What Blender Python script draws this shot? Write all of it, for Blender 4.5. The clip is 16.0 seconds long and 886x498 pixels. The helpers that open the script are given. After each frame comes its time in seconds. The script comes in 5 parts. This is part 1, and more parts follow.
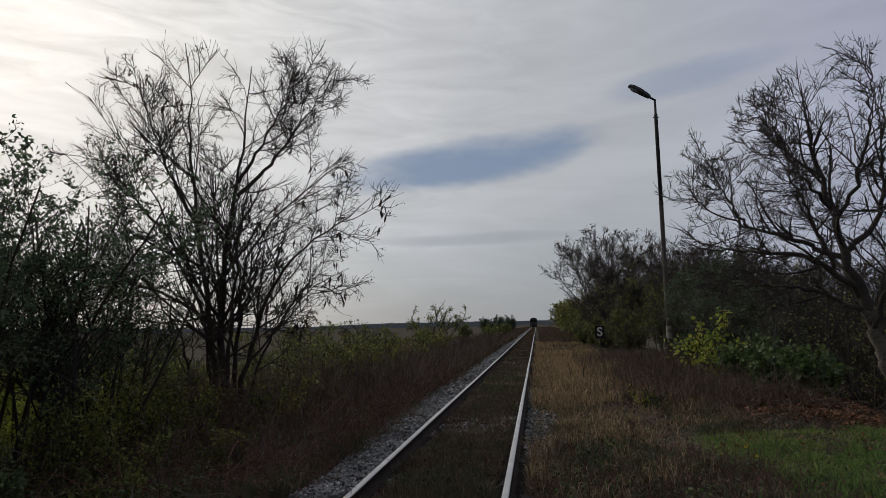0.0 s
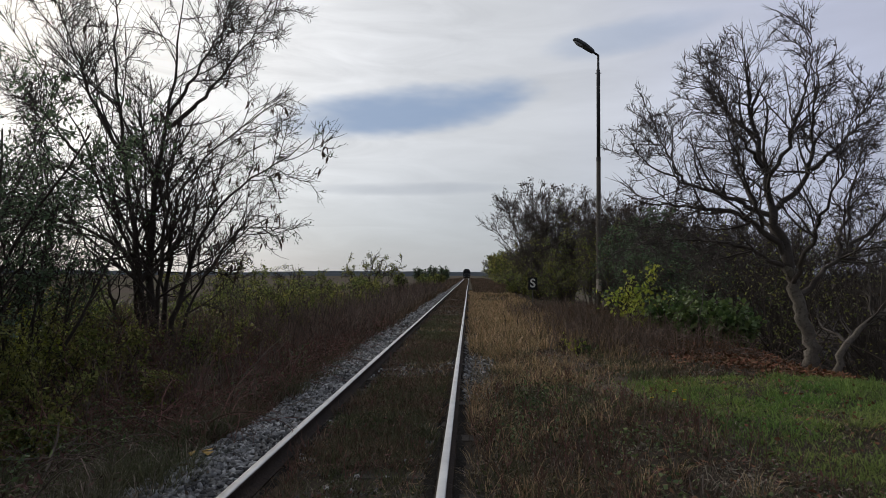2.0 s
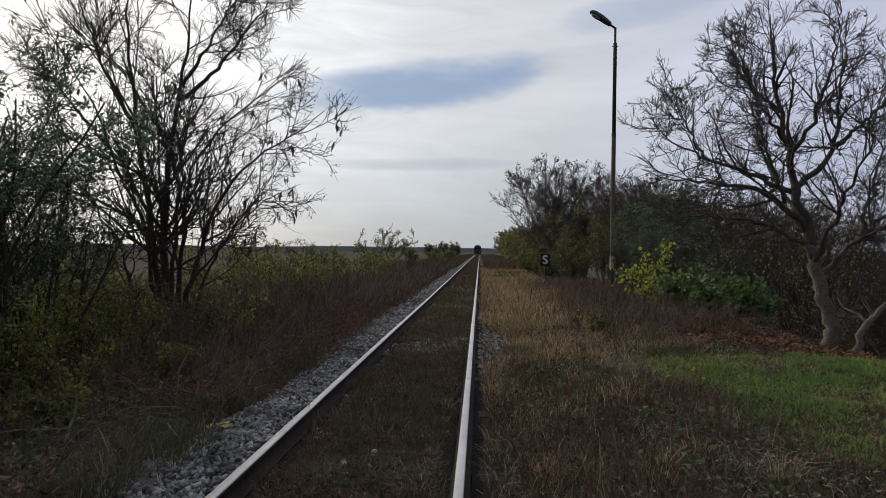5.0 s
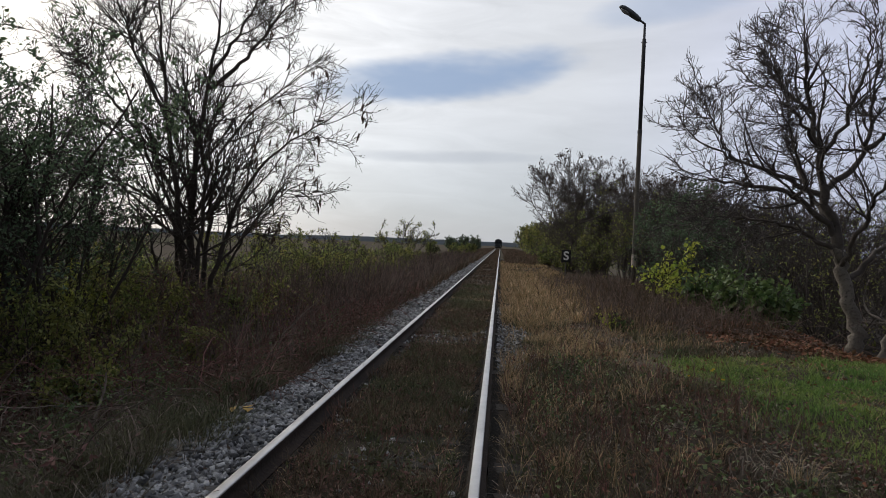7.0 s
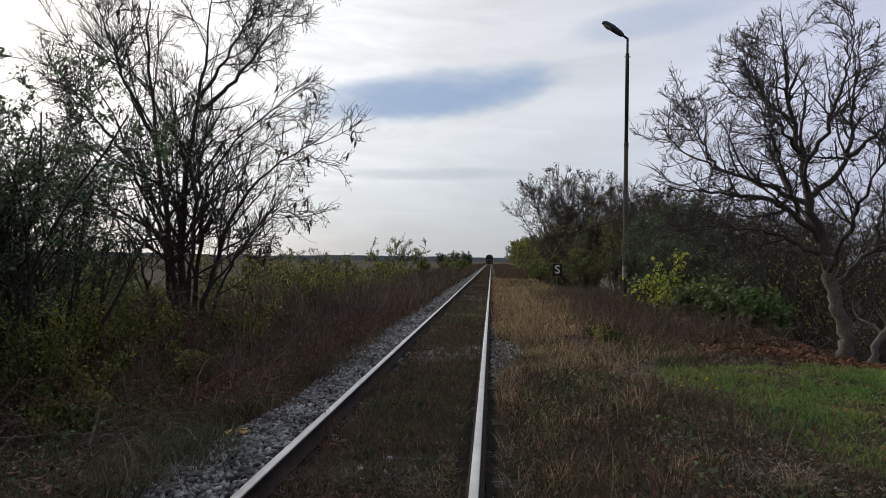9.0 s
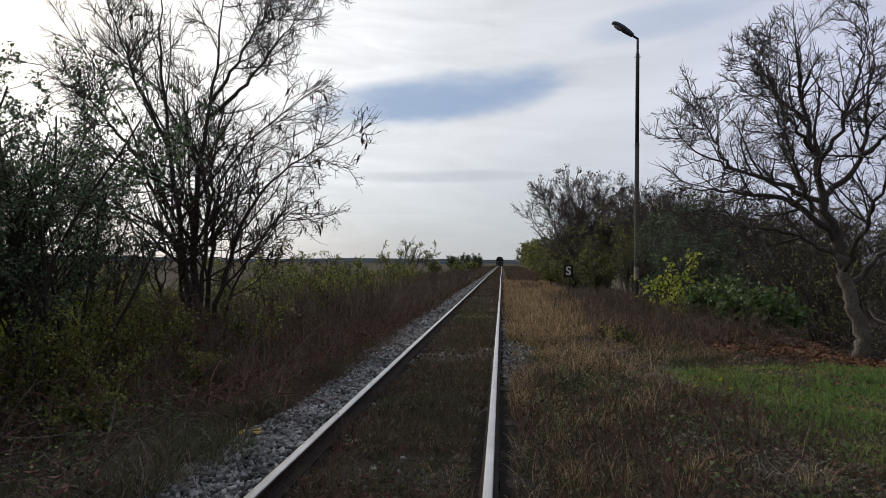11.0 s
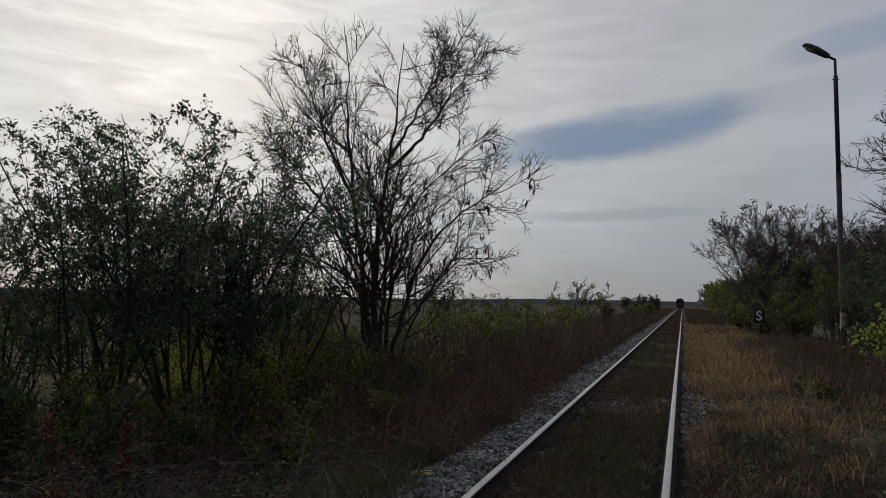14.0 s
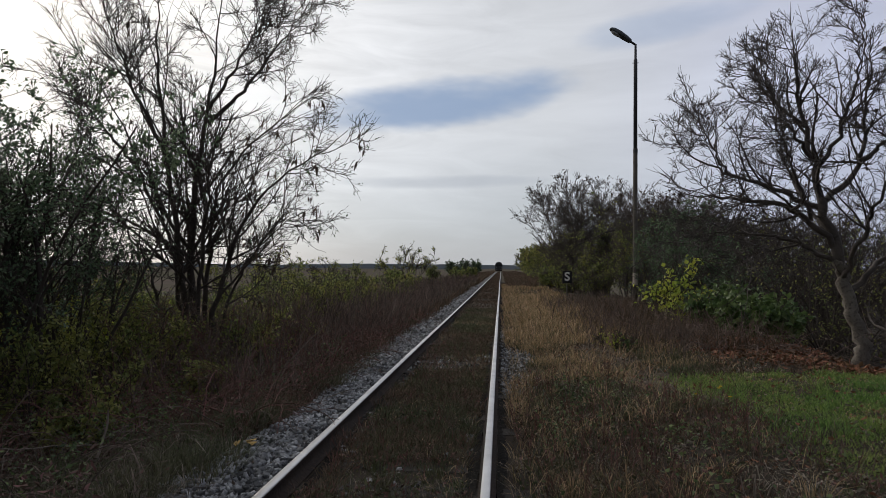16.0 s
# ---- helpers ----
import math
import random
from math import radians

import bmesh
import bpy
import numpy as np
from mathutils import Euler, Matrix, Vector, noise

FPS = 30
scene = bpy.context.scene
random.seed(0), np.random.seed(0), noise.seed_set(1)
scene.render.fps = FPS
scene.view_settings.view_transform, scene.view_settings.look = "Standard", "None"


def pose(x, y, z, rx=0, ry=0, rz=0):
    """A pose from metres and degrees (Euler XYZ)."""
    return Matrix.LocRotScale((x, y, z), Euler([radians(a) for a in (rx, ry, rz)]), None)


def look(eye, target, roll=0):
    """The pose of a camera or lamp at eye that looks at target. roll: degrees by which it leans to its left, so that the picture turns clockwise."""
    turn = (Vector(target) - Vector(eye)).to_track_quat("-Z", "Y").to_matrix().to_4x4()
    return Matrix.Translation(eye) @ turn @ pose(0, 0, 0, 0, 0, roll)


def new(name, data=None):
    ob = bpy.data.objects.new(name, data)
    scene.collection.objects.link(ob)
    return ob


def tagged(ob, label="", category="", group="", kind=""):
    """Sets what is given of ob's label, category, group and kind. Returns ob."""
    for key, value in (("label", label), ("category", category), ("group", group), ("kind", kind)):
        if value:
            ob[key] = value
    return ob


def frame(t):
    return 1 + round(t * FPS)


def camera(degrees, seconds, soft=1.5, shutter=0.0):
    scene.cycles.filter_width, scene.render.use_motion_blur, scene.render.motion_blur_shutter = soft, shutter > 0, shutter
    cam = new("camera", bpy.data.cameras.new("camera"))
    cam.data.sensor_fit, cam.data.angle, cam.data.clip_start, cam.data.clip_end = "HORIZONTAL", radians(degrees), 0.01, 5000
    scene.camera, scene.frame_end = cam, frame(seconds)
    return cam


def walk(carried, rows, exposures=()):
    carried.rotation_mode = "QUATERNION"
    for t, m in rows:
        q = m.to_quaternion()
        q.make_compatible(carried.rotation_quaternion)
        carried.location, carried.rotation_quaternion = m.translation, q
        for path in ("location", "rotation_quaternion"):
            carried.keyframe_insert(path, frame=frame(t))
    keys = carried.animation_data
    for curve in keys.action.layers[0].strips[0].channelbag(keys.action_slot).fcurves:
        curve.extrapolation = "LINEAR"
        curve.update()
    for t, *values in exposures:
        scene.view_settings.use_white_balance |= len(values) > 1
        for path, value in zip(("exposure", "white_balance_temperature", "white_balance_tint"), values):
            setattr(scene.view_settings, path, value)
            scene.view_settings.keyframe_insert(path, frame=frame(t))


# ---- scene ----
cam = camera(70.0, 16.0, soft=0.65)
PATH = [
    (0, (1.103, -0.181, 1.772), (0.819, 1.784, 2.011), -1.1),
    (0.5, (1.005, -0.139, 1.733), (0.853, 1.845, 1.937), 0.7),
    (1, (0.979, -0.146, 1.725), (0.875, 1.847, 1.864), 1.4),
    (1.5, (0.926, -0.093, 1.715), (0.827, 1.902, 1.815), 0.2),
    (2, (0.942, -0.054, 1.696), (0.859, 1.943, 1.777), 0.4),
    (2.5, (0.947, -0.034, 1.703), (0.851, 1.963, 1.765), 1.1),
    (3, (0.927, 0.013, 1.699), (0.839, 2.01, 1.758), 1.2),
    (5.5, (0.849, 0.051, 1.68), (0.711, 2.046, 1.677), 0.7),
    (6, (0.837, 0.033, 1.676), (0.666, 2.026, 1.67), 1.0),
    (6.5, (0.849, 0.007, 1.674), (0.671, 1.999, 1.651), 1.4),
    (7, (0.847, -0.008, 1.689), (0.667, 1.984, 1.669), 2.5),
    (7.5, (0.854, -0.001, 1.679), (0.687, 1.992, 1.671), 2.0),
    (8, (0.863, -0.011, 1.69), (0.71, 1.983, 1.699), 1.9),
    (8.5, (0.854, -0.051, 1.69), (0.708, 1.943, 1.719), 1.2),
    (11, (0.829, -0.05, 1.664), (0.643, 1.941, 1.705), 0.7),
    (11.5, (0.84, -0.086, 1.667), (0.443, 1.873, 1.729), 1.8),
    (12, (0.884, -0.121, 1.673), (0.246, 1.773, 1.75), 2.3),
    (12.5, (0.848, 0.013, 1.677), (0.055, 1.846, 1.791), 2.0),
    (13, (0.862, -0.051, 1.688), (-0.011, 1.741, 1.854), 1.3),
    (13.5, (0.869, -0.161, 1.729), (-0.06, 1.601, 1.905), 1.4),
    (14, (0.9, -0.157, 1.738), (0.193, 1.707, 1.899), 1.1),
    (14.5, (0.854, -0.064, 1.759), (0.376, 1.875, 1.878), 2.5),
    (15, (0.849, 0.006, 1.728), (0.544, 1.981, 1.817), 2.0),
    (15.5, (0.84, 0.026, 1.705), (0.625, 2.014, 1.777), 1.0),
    (16, (0.846, -0.005, 1.693), (0.663, 1.986, 1.751), 0.6),
]
EXPOSURES = [(0, -0.58), (0.5, -0.46), (1.0, -0.18), (1.5, -0.08), (3.0, -0.08), (5.5, 0.03), (8.5, 0.12), (11.0, 0.1), (12.0, 0.0), (12.5, -0.28), (13.0, -0.55), (13.5, -0.75), (14.0, -0.7), (14.5, -0.52), (15.2, -0.18), (16.0, -0.05)]
walk(cam, [(t, look(eye, target, roll)) for t, eye, target, roll in PATH], EXPOSURES)

# ---- light: a bright overcast afternoon, the sun veiled ahead and to the left ----
SUN_AZ, SUN_EL = radians(-44), radians(24)
sun_dir = Vector((math.sin(SUN_AZ) * math.cos(SUN_EL), math.cos(SUN_AZ) * math.cos(SUN_EL), math.sin(SUN_EL)))
sun = new("sun", bpy.data.lights.new("sun", "SUN"))
sun.data.energy, sun.data.angle, sun.data.color = 1.3, radians(10), (1.0, 0.92, 0.80)
sun.matrix_world = look((0, 0, 60), Vector((0, 0, 60)) - sun_dir)

world = bpy.data.worlds.new("sky")
scene.world = world
world.use_nodes = True
WT = world.node_tree
WT.nodes.clear()


def wm(op, a, b=None, c=None, clamp=False):
    """A math node of the sky; a, b, c are sockets or numbers."""
    n = WT.nodes.new("ShaderNodeMath")
    n.operation, n.use_clamp = op, clamp
    for i, v in enumerate((a, b, c)):
        if v is None:
            continue
        if isinstance(v, (int, float)):
            n.inputs[i].default_value = v
        else:
            WT.links.new(v, n.inputs[i])
    return n.outputs[0]


def wstep(v, lo, hi):
    n = WT.nodes.new("ShaderNodeMapRange")
    n.interpolation_type = "SMOOTHSTEP"
    WT.links.new(v, n.inputs["Value"])
    n.inputs["From Min"].default_value, n.inputs["From Max"].default_value = lo, hi
    return n.outputs[0]


def wmix(fac, a, b):
    n = WT.nodes.new("ShaderNodeMix")
    n.data_type = "RGBA"
    for sock, v in ((n.inputs[0], fac), (n.inputs[6], a), (n.inputs[7], b)):
        if isinstance(v, tuple):
            sock.default_value = (*v, 1)
        elif isinstance(v, (int, float)):
            sock.default_value = v
        else:
            WT.links.new(v, sock)
    return n.outputs[2]


def wnoise(az, el, sx, sy, off, detail, rough=0.55, warp=0.0):
    comb = WT.nodes.new("ShaderNodeCombineXYZ")
    WT.links.new(wm("MULTIPLY", az, sx), comb.inputs[0])
    WT.links.new(wm("MULTIPLY", el, sy), comb.inputs[1])
    comb.inputs[2].default_value = off
    n = WT.nodes.new("ShaderNodeTexNoise")
    WT.links.new(comb.outputs[0], n.inputs["Vector"])
    n.inputs["Scale"].default_value, n.inputs["Detail"].default_value = 1.0, detail
    n.inputs["Roughness"].default_value, n.inputs["Distortion"].default_value = rough, warp
    return n.outputs[0]


def wpatch(az, el, a0, e0, ra, re, tilt, wob):
    """An elongated gap or bank in the cloud, about 1 in the middle and 0 outside; angles in degrees."""
    da = wm("SUBTRACT", az, radians(a0))
    de = wm("SUBTRACT", el, radians(e0))
    de = wm("SUBTRACT", de, wm("MULTIPLY", da, tilt))
    r2 = wm("ADD", wm("POWER", wm("ABSOLUTE", wm("DIVIDE", da, radians(ra))), 2.0),
            wm("POWER", wm("ABSOLUTE", wm("DIVIDE", de, radians(re))), 2.0))
    r2 = wm("ADD", r2, wob)
    return wstep(r2, 1.25, 0.05)


tc = WT.nodes.new("ShaderNodeTexCoord")
sep = WT.nodes.new("ShaderNodeSeparateXYZ")
WT.links.new(tc.outputs["Generated"], sep.inputs[0])
az = wm("ARCTAN2", sep.outputs[0], sep.outputs[1])
el = wm("ARCSINE", wm("MINIMUM", wm("MAXIMUM", sep.outputs[2], -1.0), 1.0))
sky = WT.nodes.new("ShaderNodeTexSky")
sky.sky_type, sky.sun_disc = "NISHITA", False
sky.sun_elevation, sky.sun_rotation = SUN_EL, SUN_AZ
skyc = WT.nodes.new("ShaderNodeVectorMath")
skyc.operation = "SCALE"
WT.links.new(sky.outputs[0], skyc.inputs[0])
skyc.inputs["Scale"].default_value = 0.085
big = wnoise(az, el, 2.2, 9.0, 3.1, 4.0, 0.5, 0.4)
fine = wnoise(az, el, 7.0, 30.0, 8.4, 5.0, 0.6, 0.8)
# nearness to the veiled sun
dot = WT.nodes.new("ShaderNodeVectorMath")
dot.operation = "DOT_PRODUCT"
WT.links.new(tc.outputs["Generated"], dot.inputs[0])
dot.inputs[1].default_value = sun_dir
glow = wm("POWER", wm("MAXIMUM", dot.outputs["Value"], 0.0), 8.0)
lum = wm("ADD", wstep(el, -0.02, 0.26), 0.0)
cloud = wmix(lum, (0.46, 0.50, 0.56), (0.74, 0.76, 0.80))
cloud = wmix(wm("MULTIPLY", wstep(az, 0.05, 0.55), 0.75), cloud, (0.66, 0.70, 0.92))
bright = wm("ADD", 0.92, wm("ADD", wm("MULTIPLY", wm("SUBTRACT", big, 0.5), 0.42), wm("MULTIPLY", wm("SUBTRACT", fine, 0.5), 0.14)))
bright = wm("ADD", bright, wm("MULTIPLY", glow, wm("ADD", 0.8, wm("MULTIPLY", wm("SUBTRACT", fine, 0.5), 1.5))))
# the cloud away from the sun is duller
bright = wm("MULTIPLY", bright, wm("ADD", 0.32, wm("MULTIPLY", wstep(dot.outputs["Value"], -0.4, 0.6), 0.68)))
cloud = wmix(wm("MINIMUM", wm("MULTIPLY", glow, 0.9), 1.0), cloud, (0.80, 0.77, 0.72))
cl2 = WT.nodes.new("ShaderNodeVectorMath")
cl2.operation = "SCALE"
WT.links.new(cloud, cl2.inputs[0])
WT.links.new(bright, cl2.inputs["Scale"])
wob = wm("MULTIPLY", wm("SUBTRACT", wnoise(az, el, 9.0, 26.0, 1.7, 3.0), 0.5), 1.3)
gap = wpatch(az, el, -5.5, 14.6, 12.5, 2.3, 0.13, wob)
gap = wm("MAXIMUM", gap, wm("MULTIPLY", wpatch(az, el, 13.5, 20.2, 8.0, 1.5, 0.10, wob), 0.45))
bank = wpatch(az, el, -4.5, 7.7, 9.0, 0.65, 0.02, wob)
out = wmix(wm("MULTIPLY", gap, 0.85), cl2.outputs[0], (0.25, 0.36, 0.56))
out = wmix(wm("MULTIPLY", bank, 0.45), out, (0.40, 0.43, 0.50))
out = wmix(0.12, out, skyc.outputs[0])
bg = WT.nodes.new("ShaderNodeBackground")
WT.links.new(out, bg.inputs[0])
bg.inputs[1].default_value = 1.0
wo = WT.nodes.new("ShaderNodeOutputWorld")
WT.links.new(bg.outputs[0], wo.inputs[0])


# ---- materials ----
def material(name, c1, c2, rough=0.8, big=1.0, small=12.0, bump=0.3, metal=0.0, vary=0.0, see=0.0, c3=None, each="", gloss=0.3):
    """Two colours mixed by a coarse and a fine noise, fine relief; vary: value spread from piece to piece, see: light let through."""
    m = bpy.data.materials.new(name)
    m.use_nodes = True
    nt = m.node_tree
    p = nt.nodes["Principled BSDF"]
    tco = nt.nodes.new("ShaderNodeTexCoord")

    def tex(scale, detail):
        n = nt.nodes.new("ShaderNodeTexNoise")
        nt.links.new(tco.outputs["Object"], n.inputs["Vector"])
        n.inputs["Scale"].default_value, n.inputs["Detail"].default_value = scale, detail
        return n.outputs[0]

    def ramp(sock, lo, hi):
        n = nt.nodes.new("ShaderNodeMapRange")
        nt.links.new(sock, n.inputs["Value"])
        n.inputs["From Min"].default_value, n.inputs["From Max"].default_value = lo, hi
        return n.outputs[0]

    def mix(f, a, b):
        n = nt.nodes.new("ShaderNodeMix")
        n.data_type = "RGBA"
        for sock, v in ((n.inputs[0], f), (n.inputs[6], a), (n.inputs[7], b)):
            if isinstance(v, tuple):
                sock.default_value = (*v, 1)
            elif isinstance(v, (int, float)):
                sock.default_value = v
            else:
                nt.links.new(v, sock)
        return n.outputs[2]

    fine = tex(small, 4.0)
    col = mix(ramp(tex(big, 3.0), 0.35, 0.65), c1, c2)
    if c3:
        col = mix(ramp(fine, 0.5, 0.72), col, c3)
    if vary:
        hs = nt.nodes.new("ShaderNodeHueSaturation")
        rnd = nt.nodes.new("ShaderNodeObjectInfo").outputs["Random"] if each == "object" else nt.nodes.new("ShaderNodeNewGeometry").outputs["Random Per Island"]
        val = nt.nodes.new("ShaderNodeMapRange")
        nt.links.new(rnd, val.inputs["Value"])
        val.inputs["To Min"].default_value, val.inputs["To Max"].default_value = 1 - vary, 1 + vary
        nt.links.new(val.outputs[0], hs.inputs["Value"])
        hue = nt.nodes.new("ShaderNodeMapRange")
        nt.links.new(rnd, hue.inputs["Value"])
        hue.inputs["To Min"].default_value, hue.inputs["To Max"].default_value = 0.5 + 0.04 * vary, 0.5 - 0.04 * vary
        nt.links.new(hue.outputs[0], hs.inputs["Hue"])
        nt.links.new(col, hs.inputs["Color"])
        col = hs.outputs[0]
    nt.links.new(col, p.inputs["Base Color"])
    p.inputs["Metallic"].default_value = metal
    p.inputs["Specular IOR Level"].default_value = gloss
    rr = nt.nodes.new("ShaderNodeMapRange")
    nt.links.new(fine, rr.inputs["Value"])
    rr.inputs["To Min"].default_value, rr.inputs["To Max"].default_value = max(0.05, rough - 0.12), min(1.0, rough + 0.12)
    nt.links.new(rr.outputs[0], p.inputs["Roughness"])
    if bump:
        b = nt.nodes.new("ShaderNodeBump")
        b.inputs["Strength"].default_value, b.inputs["Distance"].default_value = bump, 0.02
        nt.links.new(fine, b.inputs["Height"])
        nt.links.new(b.outputs[0], p.inputs["Normal"])
    if see:
        tr = nt.nodes.new("ShaderNodeBsdfTranslucent")
        nt.links.new(col, tr.inputs[0])
        ms = nt.nodes.new("ShaderNodeMixShader")
        ms.inputs[0].default_value = see
        nt.links.new(p.outputs[0], ms.inputs[1])
        nt.links.new(tr.outputs[0], ms.inputs[2])
        nt.links.new(ms.outputs[0], nt.nodes["Material Output"].inputs[0])
    return m


M_SOIL = material("soil", (0.038, 0.03, 0.022), (0.06, 0.048, 0.036), 0.95, 0.5, 9.0, 0.8, c3=(0.032, 0.025, 0.02), gloss=0.05)
M_FIELD = material("far_field", (0.11, 0.09, 0.08), (0.095, 0.095, 0.065), 1.0, 0.01, 0.15, 0.0, c3=(0.13, 0.10, 0.085), gloss=0.0)
# Ridge colour holds the distance haze: pale blue-grey instead of woodland green.
M_HILL_HAZE = material("haze_tinted_hills", (0.15, 0.175, 0.20), (0.19, 0.205, 0.21), 1.0, 0.004, 0.03, 0.0, gloss=0.0)
M_GRAVEL = material("gravel", (0.06, 0.057, 0.054), (0.10, 0.097, 0.093), 0.9, 1.2, 26.0, 1.0, c3=(0.06, 0.055, 0.05))
M_STONE = material("ballast_stone", (0.15, 0.153, 0.155), (0.29, 0.293, 0.295), 0.85, 1.5, 60.0, 0.5, vary=0.8)
M_STONE1 = material("loose_stone", (0.15, 0.153, 0.155), (0.29, 0.293, 0.295), 0.85, 1.5, 60.0, 0.5, vary=0.8, each="object")
M_RAILTOP = material("polished_rail_steel", (0.62, 0.61, 0.60), (0.50, 0.49, 0.48), 0.42, 3.0, 40.0, 0.03, metal=0.85)
M_RUST = material("rusty_rail_side", (0.032, 0.024, 0.019), (0.055, 0.038, 0.028), 0.95, 2.0, 30.0, 0.4, c3=(0.03, 0.024, 0.02))
M_SLEEPER = material("weathered_sleeper", (0.035, 0.028, 0.023), (0.06, 0.05, 0.042), 0.9, 3.0, 25.0, 0.6, vary=0.3, each="object")
M_BARK = material("dark_bark", (0.045, 0.036, 0.03), (0.075, 0.062, 0.052), 0.9, 2.0, 30.0, 0.8)
M_TWIG = material("dark_twig", (0.04, 0.032, 0.028), (0.065, 0.05, 0.042), 0.9, 3.0, 30.0, 0.0)
# Walnut trunk bark, with sunlight painted in as a paler grey.
M_TRUNK_SUNLIT = material("sunlit_grey_bark", (0.115, 0.10, 0.085), (0.20, 0.178, 0.152), 0.9, 1.6, 22.0, 1.0, c3=(0.08, 0.065, 0.055))
M_WTWIG = material("grey_twig", (0.05, 0.042, 0.04), (0.075, 0.062, 0.058), 0.9, 3.0, 30.0, 0.0)
M_LEAF_DARK = material("dark_green_leaf", (0.085, 0.135, 0.075), (0.12, 0.165, 0.09), 0.55, 1.0, 8.0, 0.0, vary=0.5, see=0.35)
M_LEAF_OLIVE = material("olive_leaf", (0.17, 0.21, 0.065), (0.25, 0.24, 0.065), 0.6, 0.8, 8.0, 0.0, vary=0.5, see=0.4)
M_LEAF_YELLOW = material("yellow_leaf", (0.42, 0.43, 0.07), (0.25, 0.34, 0.06), 0.6, 2.0, 10.0, 0.0, vary=0.35, see=0.45)
M_LEAF_GREEN = material("broad_green_leaf", (0.07, 0.12, 0.04), (0.13, 0.18, 0.06), 0.55, 2.0, 10.0, 0.0, vary=0.4, see=0.3)
M_LEAF_BROWN = material("withered_leaf", (0.06, 0.042, 0.03), (0.09, 0.06, 0.04), 0.8, 2.0, 10.0, 0.0, vary=0.4, see=0.1)
M_LITTER = material("fallen_leaf", (0.20, 0.095, 0.045), (0.13, 0.065, 0.035), 0.8, 1.0, 14.0, 0.0, vary=0.5)
M_DRY = material("dry_grass", (0.42, 0.315, 0.17), (0.30, 0.22, 0.12), 0.85, 0.7, 9.0, 0.0, vary=0.7, see=0.08)
M_BROWN = material("brown_dead_grass", (0.095, 0.067, 0.045), (0.145, 0.104, 0.064), 0.9, 0.8, 9.0, 0.0, vary=0.7, see=0.08)
M_GREY = material("grey_dead_grass", (0.24, 0.21, 0.16), (0.14, 0.12, 0.09), 0.9, 0.8, 9.0, 0.0, vary=0.7, see=0.08)
M_RED = material("reddish_weed", (0.15, 0.085, 0.062), (0.11, 0.068, 0.053), 0.9, 0.6, 9.0, 0.0, vary=0.7, see=0.08)
M_GREEN = material("green_grass", (0.13, 0.235, 0.055), (0.21, 0.27, 0.075), 0.75, 0.8, 9.0, 0.0, vary=0.4, see=0.3)
M_DULL = material("dull_green_grass", (0.075, 0.09, 0.042), (0.10, 0.095, 0.05), 0.8, 0.8, 9.0, 0.0, vary=0.45, see=0.25)
M_RUSTSEED = material("rust_seed_head", (0.19, 0.085, 0.05), (0.13, 0.06, 0.036), 0.85, 4.0, 30.0, 0.0, vary=0.4)
M_POLE = material("weathered_concrete_pole", (0.15, 0.13, 0.11), (0.09, 0.078, 0.065), 0.85, 1.5, 18.0, 0.5, c3=(0.07, 0.06, 0.05))
M_POLE_DARK = material("dark_painted_steel", (0.035, 0.036, 0.04), (0.055, 0.055, 0.058), 0.6, 2.0, 25.0, 0.2)
M_LAMP = material("grey_lamp_housing", (0.07, 0.078, 0.085), (0.10, 0.108, 0.115), 0.5, 3.0, 20.0, 0.1)
M_GLASS = material("cloudy_lamp_glass", (0.35, 0.36, 0.37), (0.28, 0.29, 0.30), 0.15, 3.0, 20.0, 0.0)
M_BLACK = material("black_sign_paint", (0.012, 0.012, 0.013), (0.02, 0.02, 0.02), 0.6, 5.0, 40.0, 0.1)
M_WHITE = material("white_sign_paint", (0.62, 0.62, 0.60), (0.72, 0.72, 0.70), 0.6, 8.0, 40.0, 0.1)
M_STEEL = material("galvanised_post", (0.22, 0.21, 0.20), (0.16, 0.15, 0.14), 0.6, 5.0, 40.0, 0.2, metal=0.3)
M_TRAIN = material("dark_train_paint", (0.02, 0.022, 0.025), (0.03, 0.032, 0.034), 0.6, 0.6, 5.0, 0.0)
M_TRAINGLASS = material("train_window_glass", (0.02, 0.022, 0.025), (0.02, 0.022, 0.025), 0.12, 1.0, 5.0, 0.0)
M_STICK = material("bleached_dead_wood", (0.24, 0.20, 0.165), (0.17, 0.14, 0.115), 0.9, 4.0, 40.0, 0.5)
M_FLOWER = material("yellow_petal", (0.75, 0.52, 0.02), (0.68, 0.45, 0.02), 0.6, 20.0, 80.0, 0.0)
M_CANE = material("dead_cane", (0.19, 0.145, 0.115), (0.13, 0.095, 0.078), 0.85, 3.0, 30.0, 0.0, vary=0.5)
M_CANE_RED = material("reddish_cane", (0.17, 0.088, 0.066), (0.125, 0.066, 0.052), 0.85, 3.0, 30.0, 0.0, vary=0.5)
# Oily gravel taken near-black: the rails' own shade is in its colour.
M_OILY_SHADE = material("oily_gravel_with_shade", (0.012, 0.011, 0.01), (0.024, 0.021, 0.018), 0.95, 3.0, 40.0, 1.0, c3=(0.045, 0.04, 0.034), gloss=0.05)
M_PATH = material("trodden_soil", (0.07, 0.054, 0.042), (0.115, 0.09, 0.07), 0.95, 1.5, 14.0, 0.9, c3=(0.07, 0.052, 0.04), gloss=0.05)
# Bark of the same walnut's limbs, without the trunk's sunlit paleness.
M_LIMB = material("dark_grey_bark", (0.06, 0.051, 0.046), (0.105, 0.09, 0.08), 0.9, 1.6, 22.0, 1.0)
